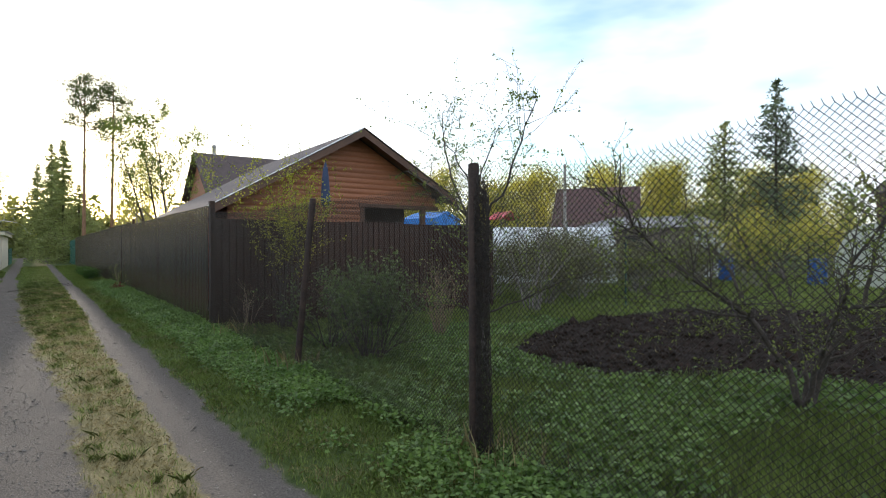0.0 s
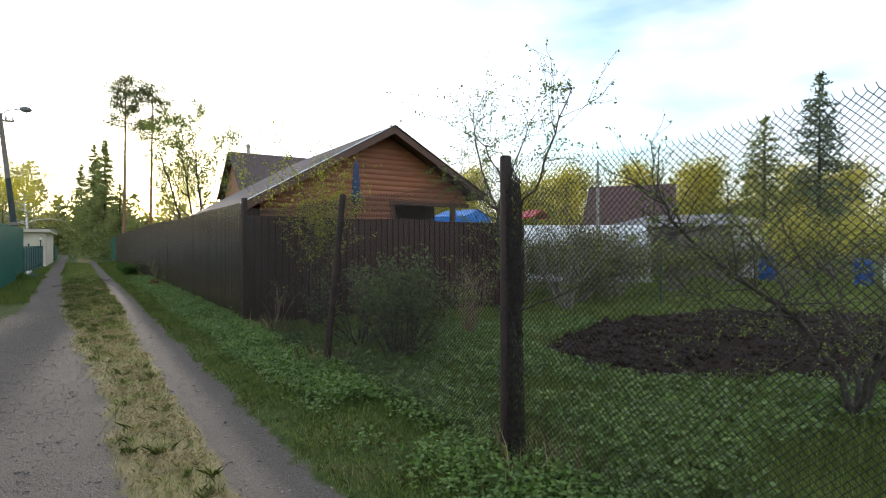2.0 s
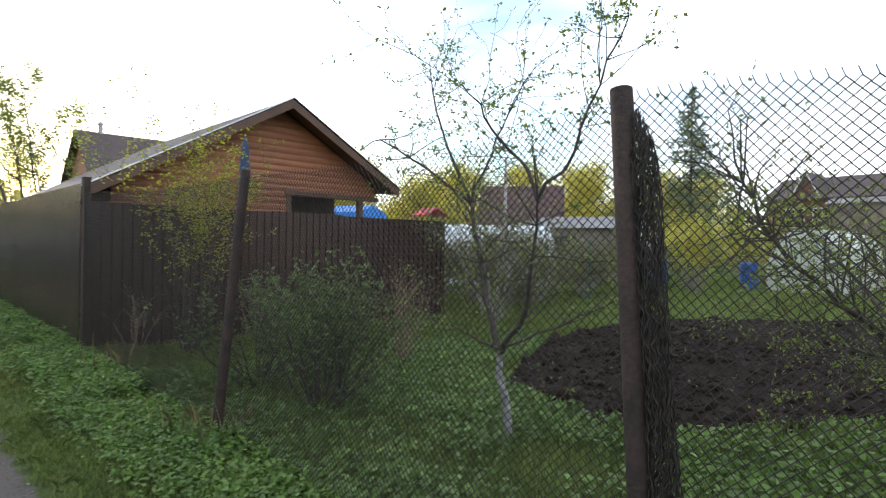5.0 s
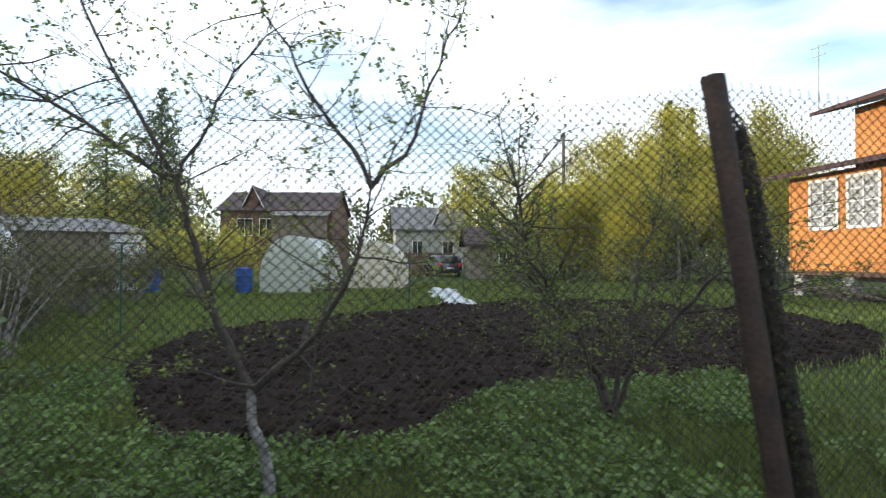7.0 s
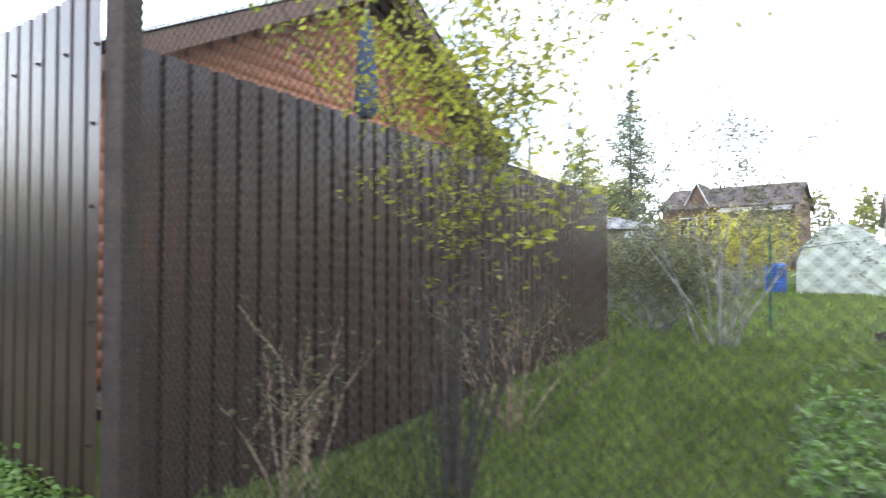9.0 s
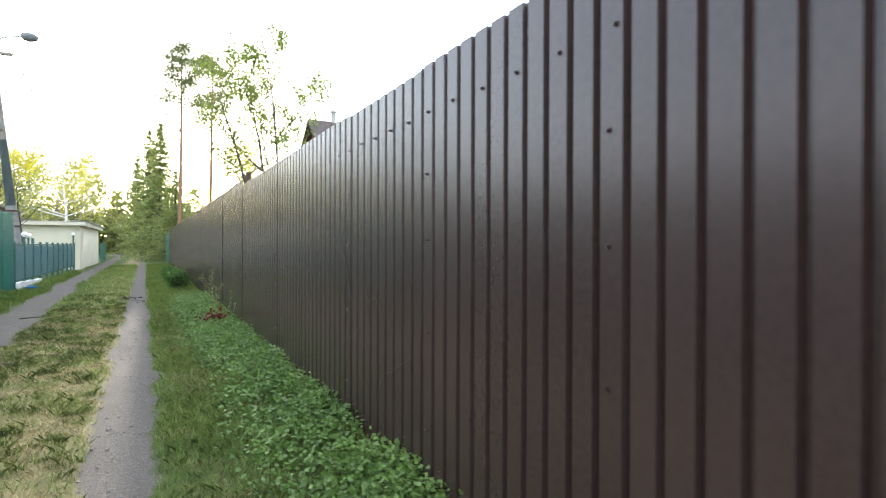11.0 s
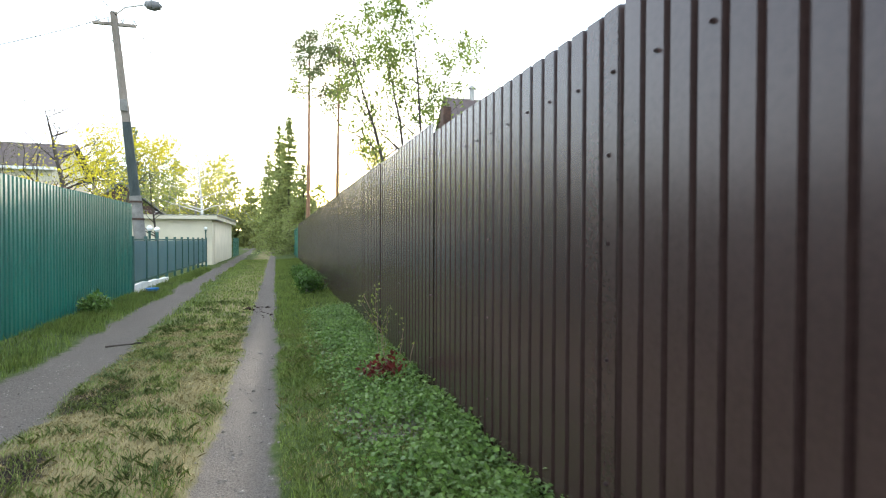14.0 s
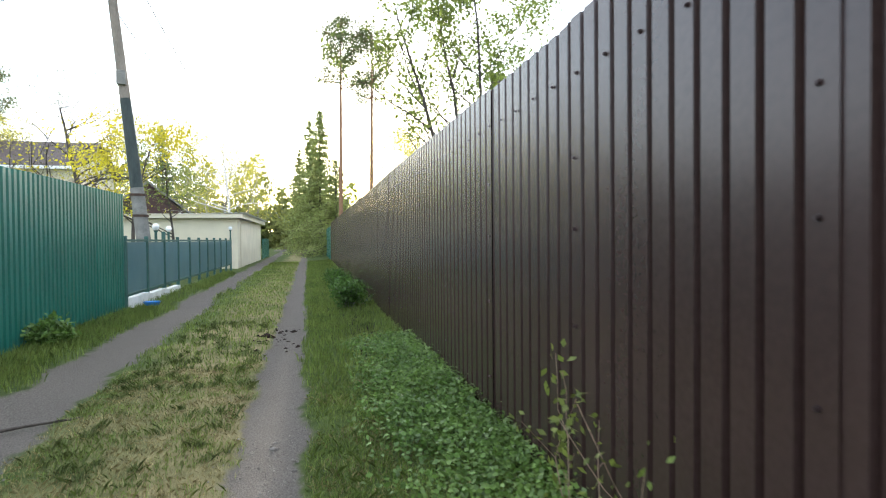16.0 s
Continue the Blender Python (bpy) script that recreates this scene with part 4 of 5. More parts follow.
part("roof", prism([(-0.7, 2.85), (0.0, 3.25), (0.7, 2.85), (0.7, 2.80), (0.0, 3.20), (-0.7, 2.80)], "y", -0.6, 0.6), M["red_sheet"], red)
for x in (-0.6, 0.55):
    for y in (-0.5, 0.45):
        boxed("post", (x, y, 0), (x + 0.05, y + 0.05, 2.88), M["old_wood"], red)


# ---- houses beyond the garden ----
def window(parent, x0, x1, z0, z1, y, cols, rows, curtain=True):
    """A window set in the face y, looking towards +y: frame, bars, pane and curtain."""
    w = boxed("window", (x0, y - 0.03, z0), (x1, y + 0.01, z1), M["curtain"] if curtain else M["car_glass"], parent, "window with white net curtain" if curtain else "dark window")
    t = 0.05
    for a, b, c, d in ((x0 - t, z0 - t, x0 + t, z1 + t), (x1 - t, z0 - t, x1 + t, z1 + t), (x0 + t, z0 - t, x1 - t, z0 + t), (x0 + t, z1 - t, x1 - t, z1 + t)):
        boxed("frame", (a, y + 0.012, b), (c, y + 0.055, d), M["white_paint"], w, bevel=0.004)
    for i in range(1, cols):
        x = x0 + (x1 - x0) * i / cols
        boxed("bar", (x - 0.022, y + 0.012, z0 + t), (x + 0.022, y + 0.045, z1 - t), M["white_paint"], w)
    for i in range(1, rows):
        z = z0 + (z1 - z0) * i / rows
        boxed("bar", (x0 + t, y + 0.012, z - 0.018), (x1 - t, y + 0.040, z + 0.018), M["white_paint"], w)
    return w


def orange_house():
    ob = thing("orange_house", "orange wooden house with a glazed veranda and dark red roofs", "house")
    x0, x1, y0, y1, zf = 7.0, 17.0, -30.0, -20.6, 0.9
    z = zf
    while z < 4.15:
        boxed("board", (x0, y1 - 0.03, z), (x1, y1 + 0.004 * (int(z * 10) % 2), min(z + 0.19, 4.15)), M["orange_wood"], ob, bevel=0.006)
        z += 0.2
    boxed("side_wall", (x1 - 0.12, y0, zf), (x1 - 0.002, y1 - 0.03, 4.15), M["orange_wood"], ob)
    boxed("inner_wall", (x0, y1 - 0.14, zf), (x1 - 0.12, y1 - 0.031, 4.15), M["orange_wood"], ob)
    boxed("corner_trim", (x1 - 0.06, y1 + 0.006, zf), (x1 + 0.02, y1 + 0.03, 4.15), M["orange_wood"], ob)
    boxed("sill_beam", (x0, y1 - 0.2, zf - 0.16), (x1, y1 + 0.01, zf), M["brown_wood"], ob, bevel=0.01)
    for wx in (14.9, 13.35, 11.8, 10.25):
        window(ob, wx, wx + 1.15, 2.3, 3.9, y1, 2, 4)
    part("porch_roof", prism([(y1 + 0.75, 4.10), (y1 + 0.75, 4.26), (y1 - 1.6, 4.75), (y1 - 1.6, 4.55)], "x", x0 - 0.8, x1 + 0.85), M["maroon_roof"], ob, "dark red metal veranda roof")
    boxed("upper_wall", (8.0, -29.0, 4.3), (15.3, -21.6, 6.3), M["orange_wood"], ob)
    window(ob, 12.6, 13.7, 4.85, 6.1, -21.6, 2, 2)
    window(ob, 10.2, 11.3, 4.85, 6.1, -21.6, 2, 2)
    part("roof", prism([(-20.7, 6.2), (-20.7, 6.33), (-25.3, 7.5), (-29.9, 6.33), (-29.9, 6.2), (-25.3, 7.36)], "x", 7.0, 16.2), M["maroon_roof"], ob)
    for x in (16.7, 14.6, 12.4, 10.2):
        boxed("pier", (x - 0.2, y1 - 0.4, -0.1), (x + 0.2, y1 - 0.02, zf - 0.16), M["concrete"], ob, "rough grey stone pier", 0.03)
    # under-house panel and floor: shade below the house put into their colour
    boxed("underfloor", (x0, -29.5, 0.0), (x1 - 0.1, -29.4, zf - 0.16), M["shade_and_vine"], ob)
    boxed("floor", (x0, y0, zf - 0.3), (x1, y1 - 0.25, zf - 0.17), M["shade_and_vine"], ob)
    raw("aerial", *tubes([((15.9, -20.8, 6.4), (15.9, -20.8, 8.6), 0.02, 0.015), ((15.5, -20.8, 8.5), (16.3, -20.8, 8.55), 0.01, 0.01), ((15.6, -20.8, 8.2), (16.2, -20.8, 8.25), 0.01, 0.01)], 5), M["concrete"], ob)
    return ob


orange_house()
lum = thing("board_pile", "pile of old grey boards beside the veranda piers", "boards", (14.6, -20.1, 0))
for i in range(9):
    boxed("board", (-1.4, -0.08, 0), (1.4, 0.08, 0.035), M["old_wood"], lum, m=pose(rngp.uniform(-0.3, 0.3), rngp.uniform(-0.25, 0.25), 0.02 + 0.05 * i, rngp.uniform(-3, 3), rngp.uniform(-8, 8), rngp.uniform(-14, 14)))


def far_house(name, label, at, turn, w, d, eave, ridge, wall, roof, windows=(), dormer=False, porch=False):
    """A house seen from its long side (local -x): walls, ridge roof along y, windows, perhaps a dormer and a porch."""
    ob = thing(name, label, "house", at, turn)
    boxed("wall", (0, 0, -0.2), (d, w, eave), wall, ob)
    o = 0.4
    for a, b in ((0, 1), (d, -1)):
        part("roof", prism([(a - b * o, eave - 0.1), (a - b * o, eave + 0.05), (d / 2, ridge), (d / 2, ridge - 0.16)], "y", -o, w + o), roof, ob)
    for y in (0.0, w - 0.08):
        part("gable", prism([(0.05, eave), (d - 0.05, eave), (d / 2, ridge - 0.15)], "y", y, y + 0.08), wall, ob)
    for (y0, y1, z0, z1) in windows:
        win = boxed("window", (-0.02, y0, z0), (0.02, y1, z1), M["car_glass"], ob, "dark window with white frame")
        for a, b, c, e in ((y0 - 0.08, z0 - 0.08, y0, z1 + 0.08), (y1, z0 - 0.08, y1 + 0.08, z1 + 0.08), (y0, z0 - 0.08, y1, z0), (y0, z1, y1, z1 + 0.08), ((y0 + y1) / 2 - 0.03, z0, (y0 + y1) / 2 + 0.03, z1)):
            boxed("frame", (-0.06, a, b), (-0.021, c, e), M["white_paint"], win)
    if dormer:
        y, h = w * dormer, ridge + 0.25
        part("dormer_wall", prism([(y - 1.0, eave + 0.2), (y + 1.0, eave + 0.2), (y, h - 0.25)], "x", 0.55, d / 2), wall, ob)
        for s in (-1, 1):
            part("dormer_roof", prism([(y, h), (y, h - 0.16), (y + s * 1.35, eave + 0.15), (y + s * 1.35, eave + 0.31)], "x", 0.3, d / 2), roof, ob)
            part("dormer_edge", prism([(y, h + 0.02), (y, h - 0.14), (y + s * 1.38, eave + 0.15), (y + s * 1.38, eave + 0.31)], "x", 0.24, 0.296), M["white_paint"], ob)
    if porch:
        a, b = porch
        part("porch_roof", prism([(-1.8, eave - 0.75), (-1.8, eave - 0.66), (0.6, eave + 0.25), (0.6, eave + 0.15)], "y", a, b), M["slate"], ob, "grey corrugated slate porch roof")
        boxed("porch_wall", (-1.5, a + 0.15, -0.2), (-1.4, b - 0.15, eave - 0.7), M["old_wood"], ob)
        boxed("porch_side", (-1.4, b - 0.25, -0.2), (0, b - 0.15, eave - 0.7), M["old_wood"], ob)
    return ob


far_house("brown_house", "brown wooden house with a dormer and a slate-roofed porch", (65.0, -1.2, 0), -8, 13.0, 10.0, 6.7, 9.4, M["brown_wood"], M["dark_roof"], ((9.3, 11.0, 3.8, 5.7), (6.9, 8.4, 3.8, 5.7)), dormer=0.72, porch=(0.1, 6.8))
far_house("grey_house", "grey plastered house far behind the gardens", (57.5, -15.4, 0), 0, 7.2, 7.5, 4.2, 6.9, M["grey_wall"], M["slate"], ((1.2, 2.2, 1.6, 3.0), (4.4, 5.4, 1.6, 3.0)), dormer=0.3)
far_house("dark_hut", "small dark hut with a low ridge roof", (32.3, -15.5, 0), -4, 3.8, 3.4, 2.1, 3.3, M["old_wood"], M["dark_roof"], ((1.2, 2.0, 1.0, 1.7),))
far_house("maroon_house", "house with a steep dark red roof behind the bushes", (27.5, 12.0, 0), 35, 4.6, 5.0, 2.6, 5.3, M["brown_wood"], M["maroon_roof"], ((1.5, 2.4, 1.2, 2.2),))
fence_far = thing("picket_fence", "low brown board fence before the grey house", "fence", (42.0, -8.0, 0))
for i in range(26):
    boxed("picket", (0, -i * 0.16, 0), (0.03, -i * 0.16 - 0.13, 1.7 - 0.03 * (i % 2)), M["brown_wood"], fence_far)
boxed("rail", (0.032, -4.2, 1.3), (0.07, 0, 1.38), M["brown_wood"], fence_far)


def parked_car(at, turn):
    ob = thing("parked_car", "dark grey hatchback parked with its tail to the gardens", "car", at, turn)
    side = [(-2.0, 0.35), (-2.05, 0.75), (-1.95, 0.95), (-1.6, 1.42), (0.3, 1.46), (0.95, 1.0), (1.95, 0.85), (2.05, 0.4)]
    bm = prism(side, "y", -0.84, 0.84)
    bmesh.ops.bevel(bm, geom=list(bm.edges), offset=0.07, segments=2, affect="EDGES")
    part("body", bm, M["car_paint"], ob, smooth=True)
    part("rear_window", prism([(-1.96, 1.0), (-1.68, 1.36), (-1.66, 1.36), (-1.94, 1.0)], "y", -0.62, 0.62), M["car_glass"], ob, m=pose(-0.035, 0, 0.01))
    for y in (-0.849, 0.845):
        part("side_window", prism([(-1.5, 1.0), (-1.35, 1.34), (0.25, 1.36), (0.75, 1.0)], "y", y, y + 0.004), M["car_glass"], ob)
    for y in (-0.76, 0.56):
        boxed("tail_light", (-2.075, y, 0.72), (-1.98, y + 0.2, 0.92), M["red_lamp"], ob, "red tail light", 0.01)
    boxed("number_plate", (-2.085, -0.26, 0.55), (-2.04, 0.26, 0.66), M["white_paint"], ob)
    boxed("bumper", (-2.12, -0.8, 0.3), (-1.95, 0.8, 0.5), M["tyre"], ob, bevel=0.03)
    for x in (-1.3, 1.3):
        for y in (-0.85, 0.67):
            w = raw("wheel", *tubes([((x, y, 0.31), (x, y + 0.18, 0.31), 0.31, 0.31), ((x, y, 0.31), (x, y - 0.004, 0.31), 0.31, 0.18), ((x, y + 0.18, 0.31), (x, y + 0.184, 0.31), 0.31, 0.18)], 16), M["tyre"], ob)
            raw("rim", *tubes([((x, y - 0.01, 0.31), (x, y + 0.19, 0.31), 0.19, 0.19), ((x, y - 0.01, 0.31), (x, y - 0.012, 0.31), 0.19, 0.0)], 12), M["tin_door"], w)


parked_car((37.6, -10.6, 0), 8)


# ---- poles and cables ----
def cable(name, a, b, sag, parent, r=0.012):
    a, b = np.array(a, dtype=float), np.array(b, dtype=float)
    pts = [a + (b - a) * k / 16 - np.array([0, 0, 4 * sag * (k / 16) * (1 - k / 16)]) for k in range(17)]
    raw(name, *tubes([(p, q, r, r) for p, q in zip(pts, pts[1:])], 4), M["tyre"], parent)


far_pole = thing("utility_pole", "grey wooden utility pole before the birch grove", "utility pole", (36.2, -18.9, 0))
raw("mast", *tubes([((0, 0, -0.5), (0.1, 0, 10.0), 0.16, 0.11)], 8), M["old_wood"], far_pole)
boxed("crossarm", (-0.05, -0.6, 9.4), (0.05, 0.6, 9.5), M["old_wood"], far_pole)
cable("cable", (0, 0.5, 9.5), (-4, 60, 7.0), 0.8, far_pole)
cable("cable", (0, -0.5, 9.5), (-14, -45, 9.0), 0.8, far_pole)
cable("cable", (0, 0.2, 9.1), (-4, 60, 6.5), 1.0, far_pole)

lamp = thing("street_lamp", "leaning wooden pole with a street lamp beside the lane", "street lamp", (-4.45, 21.8, 0))
top = np.array([-0.72, 0.0, 7.05])
raw("mast", *tubes([(top * 0.6, top, 0.105, 0.085)], 10), M["old_wood"], lamp, "weathered wooden mast", smooth=True)
raw("tarred_mast", *tubes([(top * 0.33, top * 0.6, 0.125, 0.106)], 10), M["tarred"], lamp, "dark tarred middle of the mast", smooth=True)
raw("stub", *tubes([(top * -0.06, top * 0.33, 0.16, 0.14)], 8), M["pole_concrete"], lamp, "concrete stub that carries the mast", smooth=True)
for z in (1.7, 2.15):
    raw("wire_band", *tubes([((top[0] * z / 7.05, 0, z), (top[0] * z / 7.05, 0, z + 0.05), 0.16, 0.16)], 10), M["rust_dark"], lamp)
boxed("junction_box", (-0.78, -0.16, 4.5), (-0.6, -0.08, 4.8), M["pole_concrete"], lamp, "small grey junction box", 0.01, pose(0.22, 0, 0))
boxed("crossarm", (-1.2, -0.04, 6.7), (-0.2, 0.04, 6.78), M["old_wood"], lamp, bevel=0.01)
for x in (-1.12, -0.85, -0.5, -0.26):
    raw("insulator", *tubes([((x, 0, 6.78), (x, 0, 6.9), 0.03, 0.045), ((x, 0, 6.9), (x, 0, 6.96), 0.045, 0.02)], 8), M["globe"], lamp)
raw("arm", *tubes([((-0.72, 0, 6.95), (-0.45, 0, 7.2), 0.02, 0.02), ((-0.45, 0, 7.2), (0.0, 0, 7.32), 0.02, 0.02)], 6), M["concrete"], lamp)
head = [(0.0, 0.04), (0.05, 0.1), (0.2, 0.14), (0.36, 0.10), (0.42, 0.03)]
raw("lamp_head", *tubes([((x0, 0, 7.32), (x1, 0, 7.33), r0, r1) for (x0, r0), (x1, r1) in zip(head, head[1:])], 10), M["slate"], lamp, "grey street lamp head", smooth=True)
cable("cable", (-1.12, 0, 6.93), (-2.0, 42, 6.9), 0.7, lamp)
cable("cable", (-0.26, 0, 6.93), (-1.2, 42, 6.9), 0.7, lamp)
cable("cable", (-0.85, 0, 6.9), (-9, 1.5, 5.2), 0.3, lamp)
cable("cable", (-0.5, 0, 6.8), (-1.2, -42, 6.9), 0.7, lamp)


# ---- far side of the lane ----
def panel_fence():
    ob = thing("panel_fence", "low fence of blue-grey panels on a white plinth", "fence", (-4.15, 19.05, 0))
    n, w = 10, 1.32
    for i in range(n + 1):
        y = i * w
        boxed("post", (-0.035, y - 0.03, -0.2), (0.035, y + 0.03, 1.27 if i != 2 else 1.38), M["green_paint"], ob, bevel=0.004)
        if i < n:
            boxed("panel", (-0.012, y + 0.06, 0.27), (0.012, y + w - 0.06, 1.16), M["panel_blue"], ob, bevel=0.003)
            for z in (0.22, 1.17):
                boxed("rail", (-0.02, y + 0.03, z), (0.02, y + w - 0.03, z + 0.04), M["green_paint"], ob)
            if i < 3:
                boxed("plinth", (-0.08, y + 0.002, -0.2), (0.05, y + w - 0.002, 0.19 - 0.03 * i), M["plinth"], ob, "white concrete plinth block")


panel_fence()
for (x, y, z) in ((-4.45, 22.3, 1.5), (-4.7, 24.6, 1.5), (-4.3, 33.4, 1.7)):
    g = thing("globe_lamp", "white globe garden lamp on a thin post", "garden lamp", (x, y, 0), group="globe lamps")
    raw("post", *tubes([((0, 0, -0.1), (0, 0, z - 0.12), 0.03, 0.03)], 8), M["green_paint"], g)
    bm = bmesh.new()
    bmesh.ops.create_uvsphere(bm, u_segments=14, v_segments=9, radius=0.078, matrix=pose(0, 0, z))
    part("globe", bm, M["globe"], g, "white frosted globe", smooth=True)
    raw("collar", *tubes([((0, 0, z - 0.12), (0, 0, z - 0.08), 0.04, 0.05)], 8), M["green_paint"], g)

garage = thing("garage", "beige flat garage with a pale corrugated roof", "garage", (-4.05, 33.6, 0))
boxed("wall", (-5.5, 0, -0.2), (0, 11.5, 2.12), M["beige_wall"], garage)
boxed("door", (0.004, 1.0, 0.05), (0.03, 3.6, 1.95), M["beige_wall"], garage, "beige steel garage door", 0.006)
mesh = sheet_mesh("roof_sheet", 0.92, 0, 12.1, M["white_roof"], deep=0.03, pitch=0.23, groove=0.08, slant=0.03)
for i in range(7):
    link("roof_sheet", mesh, garage, m=pose(-5.75 + i * 0.87, -0.3, 2.36 - (6 - i) * 0.02) @ Matrix(((0, 1, 0, 0), (0, 0, 1, 0), (-1, 0, 0, 0), (0, 0, 0, 1))))
boxed("fascia", (-5.7, -0.27, 2.12), (0.25, -0.22, 2.3), M["beige_wall"], garage)
boxed("fascia", (0.2, -0.22, 2.12), (0.25, 11.7, 2.3), M["beige_wall"], garage)
gate = sheet_fence("sheet_fence", "short green profiled fence past the garage", (-4.0, 51.5, 0), 180, 5, 0.03, 1.3, M["green_sheet"], M["green_paint"])
far_house("red_house", "small house with a pale red roof behind the low fence", (-10.6, 60.0, 0), 190, 6.0, 6.0, 2.8, 5.6, M["maroon_roof"], M["slate"], ((2.5, 3.5, 1.4, 2.4),))
far_house("dark_house", "house with a dark low roof behind the green fence", (-14.6, 46.0, 0), 90, 10.0, 7.0, 5.6, 7.6, M["beige_wall"], M["dark_roof"], ((2, 3, 2.9, 4.2), (5, 6, 2.9, 4.2)))
boxed("eave_board", (-0.46, -0.4, 5.44), (-0.405, 10.4, 5.62), M["white_paint"], scene.objects["dark_house"], "white eave board")
tall = far_house("tall_house", "log house with a dark ridge roof behind the brown fence", (11.4, 26.0, 0), 90, 5.2, 6.0, 4.6, 7.4, M["log"], M["dark_roof"], ((1.2, 2.2, 2.4, 3.6), (3.2, 4.2, 2.4, 3.6)))
raw("chimney", *tubes([((3.0, 4.3, 6.9), (3.0, 4.3, 7.85), 0.12, 0.12), ((3.0, 4.3, 7.85), (3.0, 4.3, 8.0), 0.2, 0.08)], 10), M["concrete"], tall, "grey metal stove pipe")
dish = thing("bowl", "small blue plastic bowl lying in the grass", "bowl", (-3.85, 19.5, 0.0))
raw("shell", *tubes([((0, 0, 0.02), (0, 0, 0.09), 0.11, 0.15), ((0, 0, 0.09), (0, 0, 0.085), 0.15, 0.135), ((0, 0, 0.085), (0, 0, 0.03), 0.135, 0.10), ((0, 0, 0.03), (0, 0, 0.029), 0.10, 0.0)], 14), M["tarp"], dish)
twig = thing("fallen_branch", "thin dry branch lying in the wheel track", "branch", (-2.95, 12.4, -0.01), 20)
rngt = np.random.default_rng(8)
seg, tp = [], []
grow(rngt, (0, 0, 0.012), (1, 0.2, 0.0), 0.55, 0.012, 1, 1, 0.2, 0.0, 0.4, 4, seg, tp)
raw("stick", *tubes([((a[0], a[1], max(0.01, min(a[2], 0.03))), (b[0], b[1], max(0.01, min(b[2], 0.03))), r, s) for a, b, r, s in seg], 5), M["bark"], twig)

# ---- trees ----
spruce("spruce", "tall dark spruce behind the gardens", 101, (35.0, 7.1, 0), 11.8, 3.4, 0.16, sparse=0.55)
spruce("spruce", "broad spruce behind the gardens", 102, (34.2, 9.9, 0), 9.6, 4.2, 0.16, sparse=0.5, mat="needle_pale_hazed")
spruce("spruce", "dark spruce among yellow birches", 103, (30.0, -23.2, 0), 10.8, 2.0, 0.18)
spruce("spruce", "slender spruce among yellow birches", 104, (31.0, -25.2, 0), 10.8, 1.3, 0.16)
for i, (x, y, h) in enumerate(((-0.2, 56, 12.0), (0.75, 49.5, 7.0), (-1.0, 63, 12.5), (-0.6, 70, 12), (-2.2, 77, 12))):
    # lightened needle colour carries the haze towards the sun
    spruce("spruce", "big spruce at the edge of the lane", 110 + i, (x, y, 0), h, 2.6, 0.18, group="spruces along the lane", mat="needle_pale_hazed", sparse=0.95)
pine("pine", "tall pine with a ragged crown above the lane", 121, (0.9, 46.5, 0), 15.8, 0.17, 0.70, 2.2, lean=(0.01, 0.0))
pine("pine", "tall pine with a ragged crown above the lane", 122, (3.0, 47.5, 0), 15.4, 0.17, 0.70, 2.3, lean=(0.015, 0.0))
tree("birch", "white-barked birch with drooping young leaves", 131, (-5.6, 43.0, 0), 8.3, 0.11, M["birch_bark"], M["leaf_spring"], 0.07, 5, 0.2, 4, 0.3, 3, -0.05)
tree("maple", "young maple with bright yellow blossom behind the green fence", 132, (-6.1, 26.5, 0), 4.6, 0.07, M["bark"], M["blossom"], 0.09, 6, 0.13, 4, 0.3, 3, 0.2)
tree("maple", "young maple with yellow-green blossom", 137, (-5.6, 29.5, 0), 4.2, 0.06, M["bark"], M["leaf_young"], 0.07, 4, 0.13, 4, 0.3, 3, 0.2)
tree("apple_tree", "large bare old apple tree behind the green fence", 133, (-10.2, 35.0, 0), 7.6, 0.2, M["bark"], M["leaf_grey"], 0.06, 3, 0.2, 5, 0.25, 4, 0.15)
for seed, at, h, r, lean, label in ((134, (2.75, 21.0, 0), 7.4, 0.08, (-0.36, 0), "thin tree leaning over the lane, with backlit spring leaves"),
                                    (136, (2.95, 21.3, 0), 7.6, 0.075, (-0.2, 0), "thin leaning tree with backlit spring leaves"),
                                    (139, (3.1, 21.0, 0), 8.2, 0.065, (-0.01, 0), "upright thin tree with spring leaves behind the brown fence"),
                                    (135, (3.6, 21.6, 0), 7.4, 0.05, (0.13, 0), "slender tree with spring leaves leaning away from the lane")):
    tree("bird_cherry", label, seed, at, h, r, M["bark"], M["leaf_young"], 0.10, 4, 0.09, 4, 0.35, 2, 0.4, first=0.25, lean=lean, levels=7)
tree("birch", "tall slim birch above the brown fence", 138, (6.0, 37.0, 0), 12.0, 0.09, M["birch_bark"], M["leaf_spring"], 0.08, 3, 0.2, 4, 0.35, 3, 0.3, first=0.2)
rg = random.Random(9)
for i in range(20):
    x, y = 29 + rg.uniform(-2, 9), -15.5 - i * 0.85 + rg.uniform(-1, 1)
    h = 4.6 + rg.uniform(-0.8, 1.6) + 3.6 * (i > 6)
    tree("birch", "birch in yellow-green spring leaf in the grove", 150 + i, (x, y, 0), h, 0.1, M["bark_grey"], M["leaf_spring"], 0.125, 13, 0.40, 4, 0.08, 4, 0.25, group="birch grove beyond the garden", first=0.3)
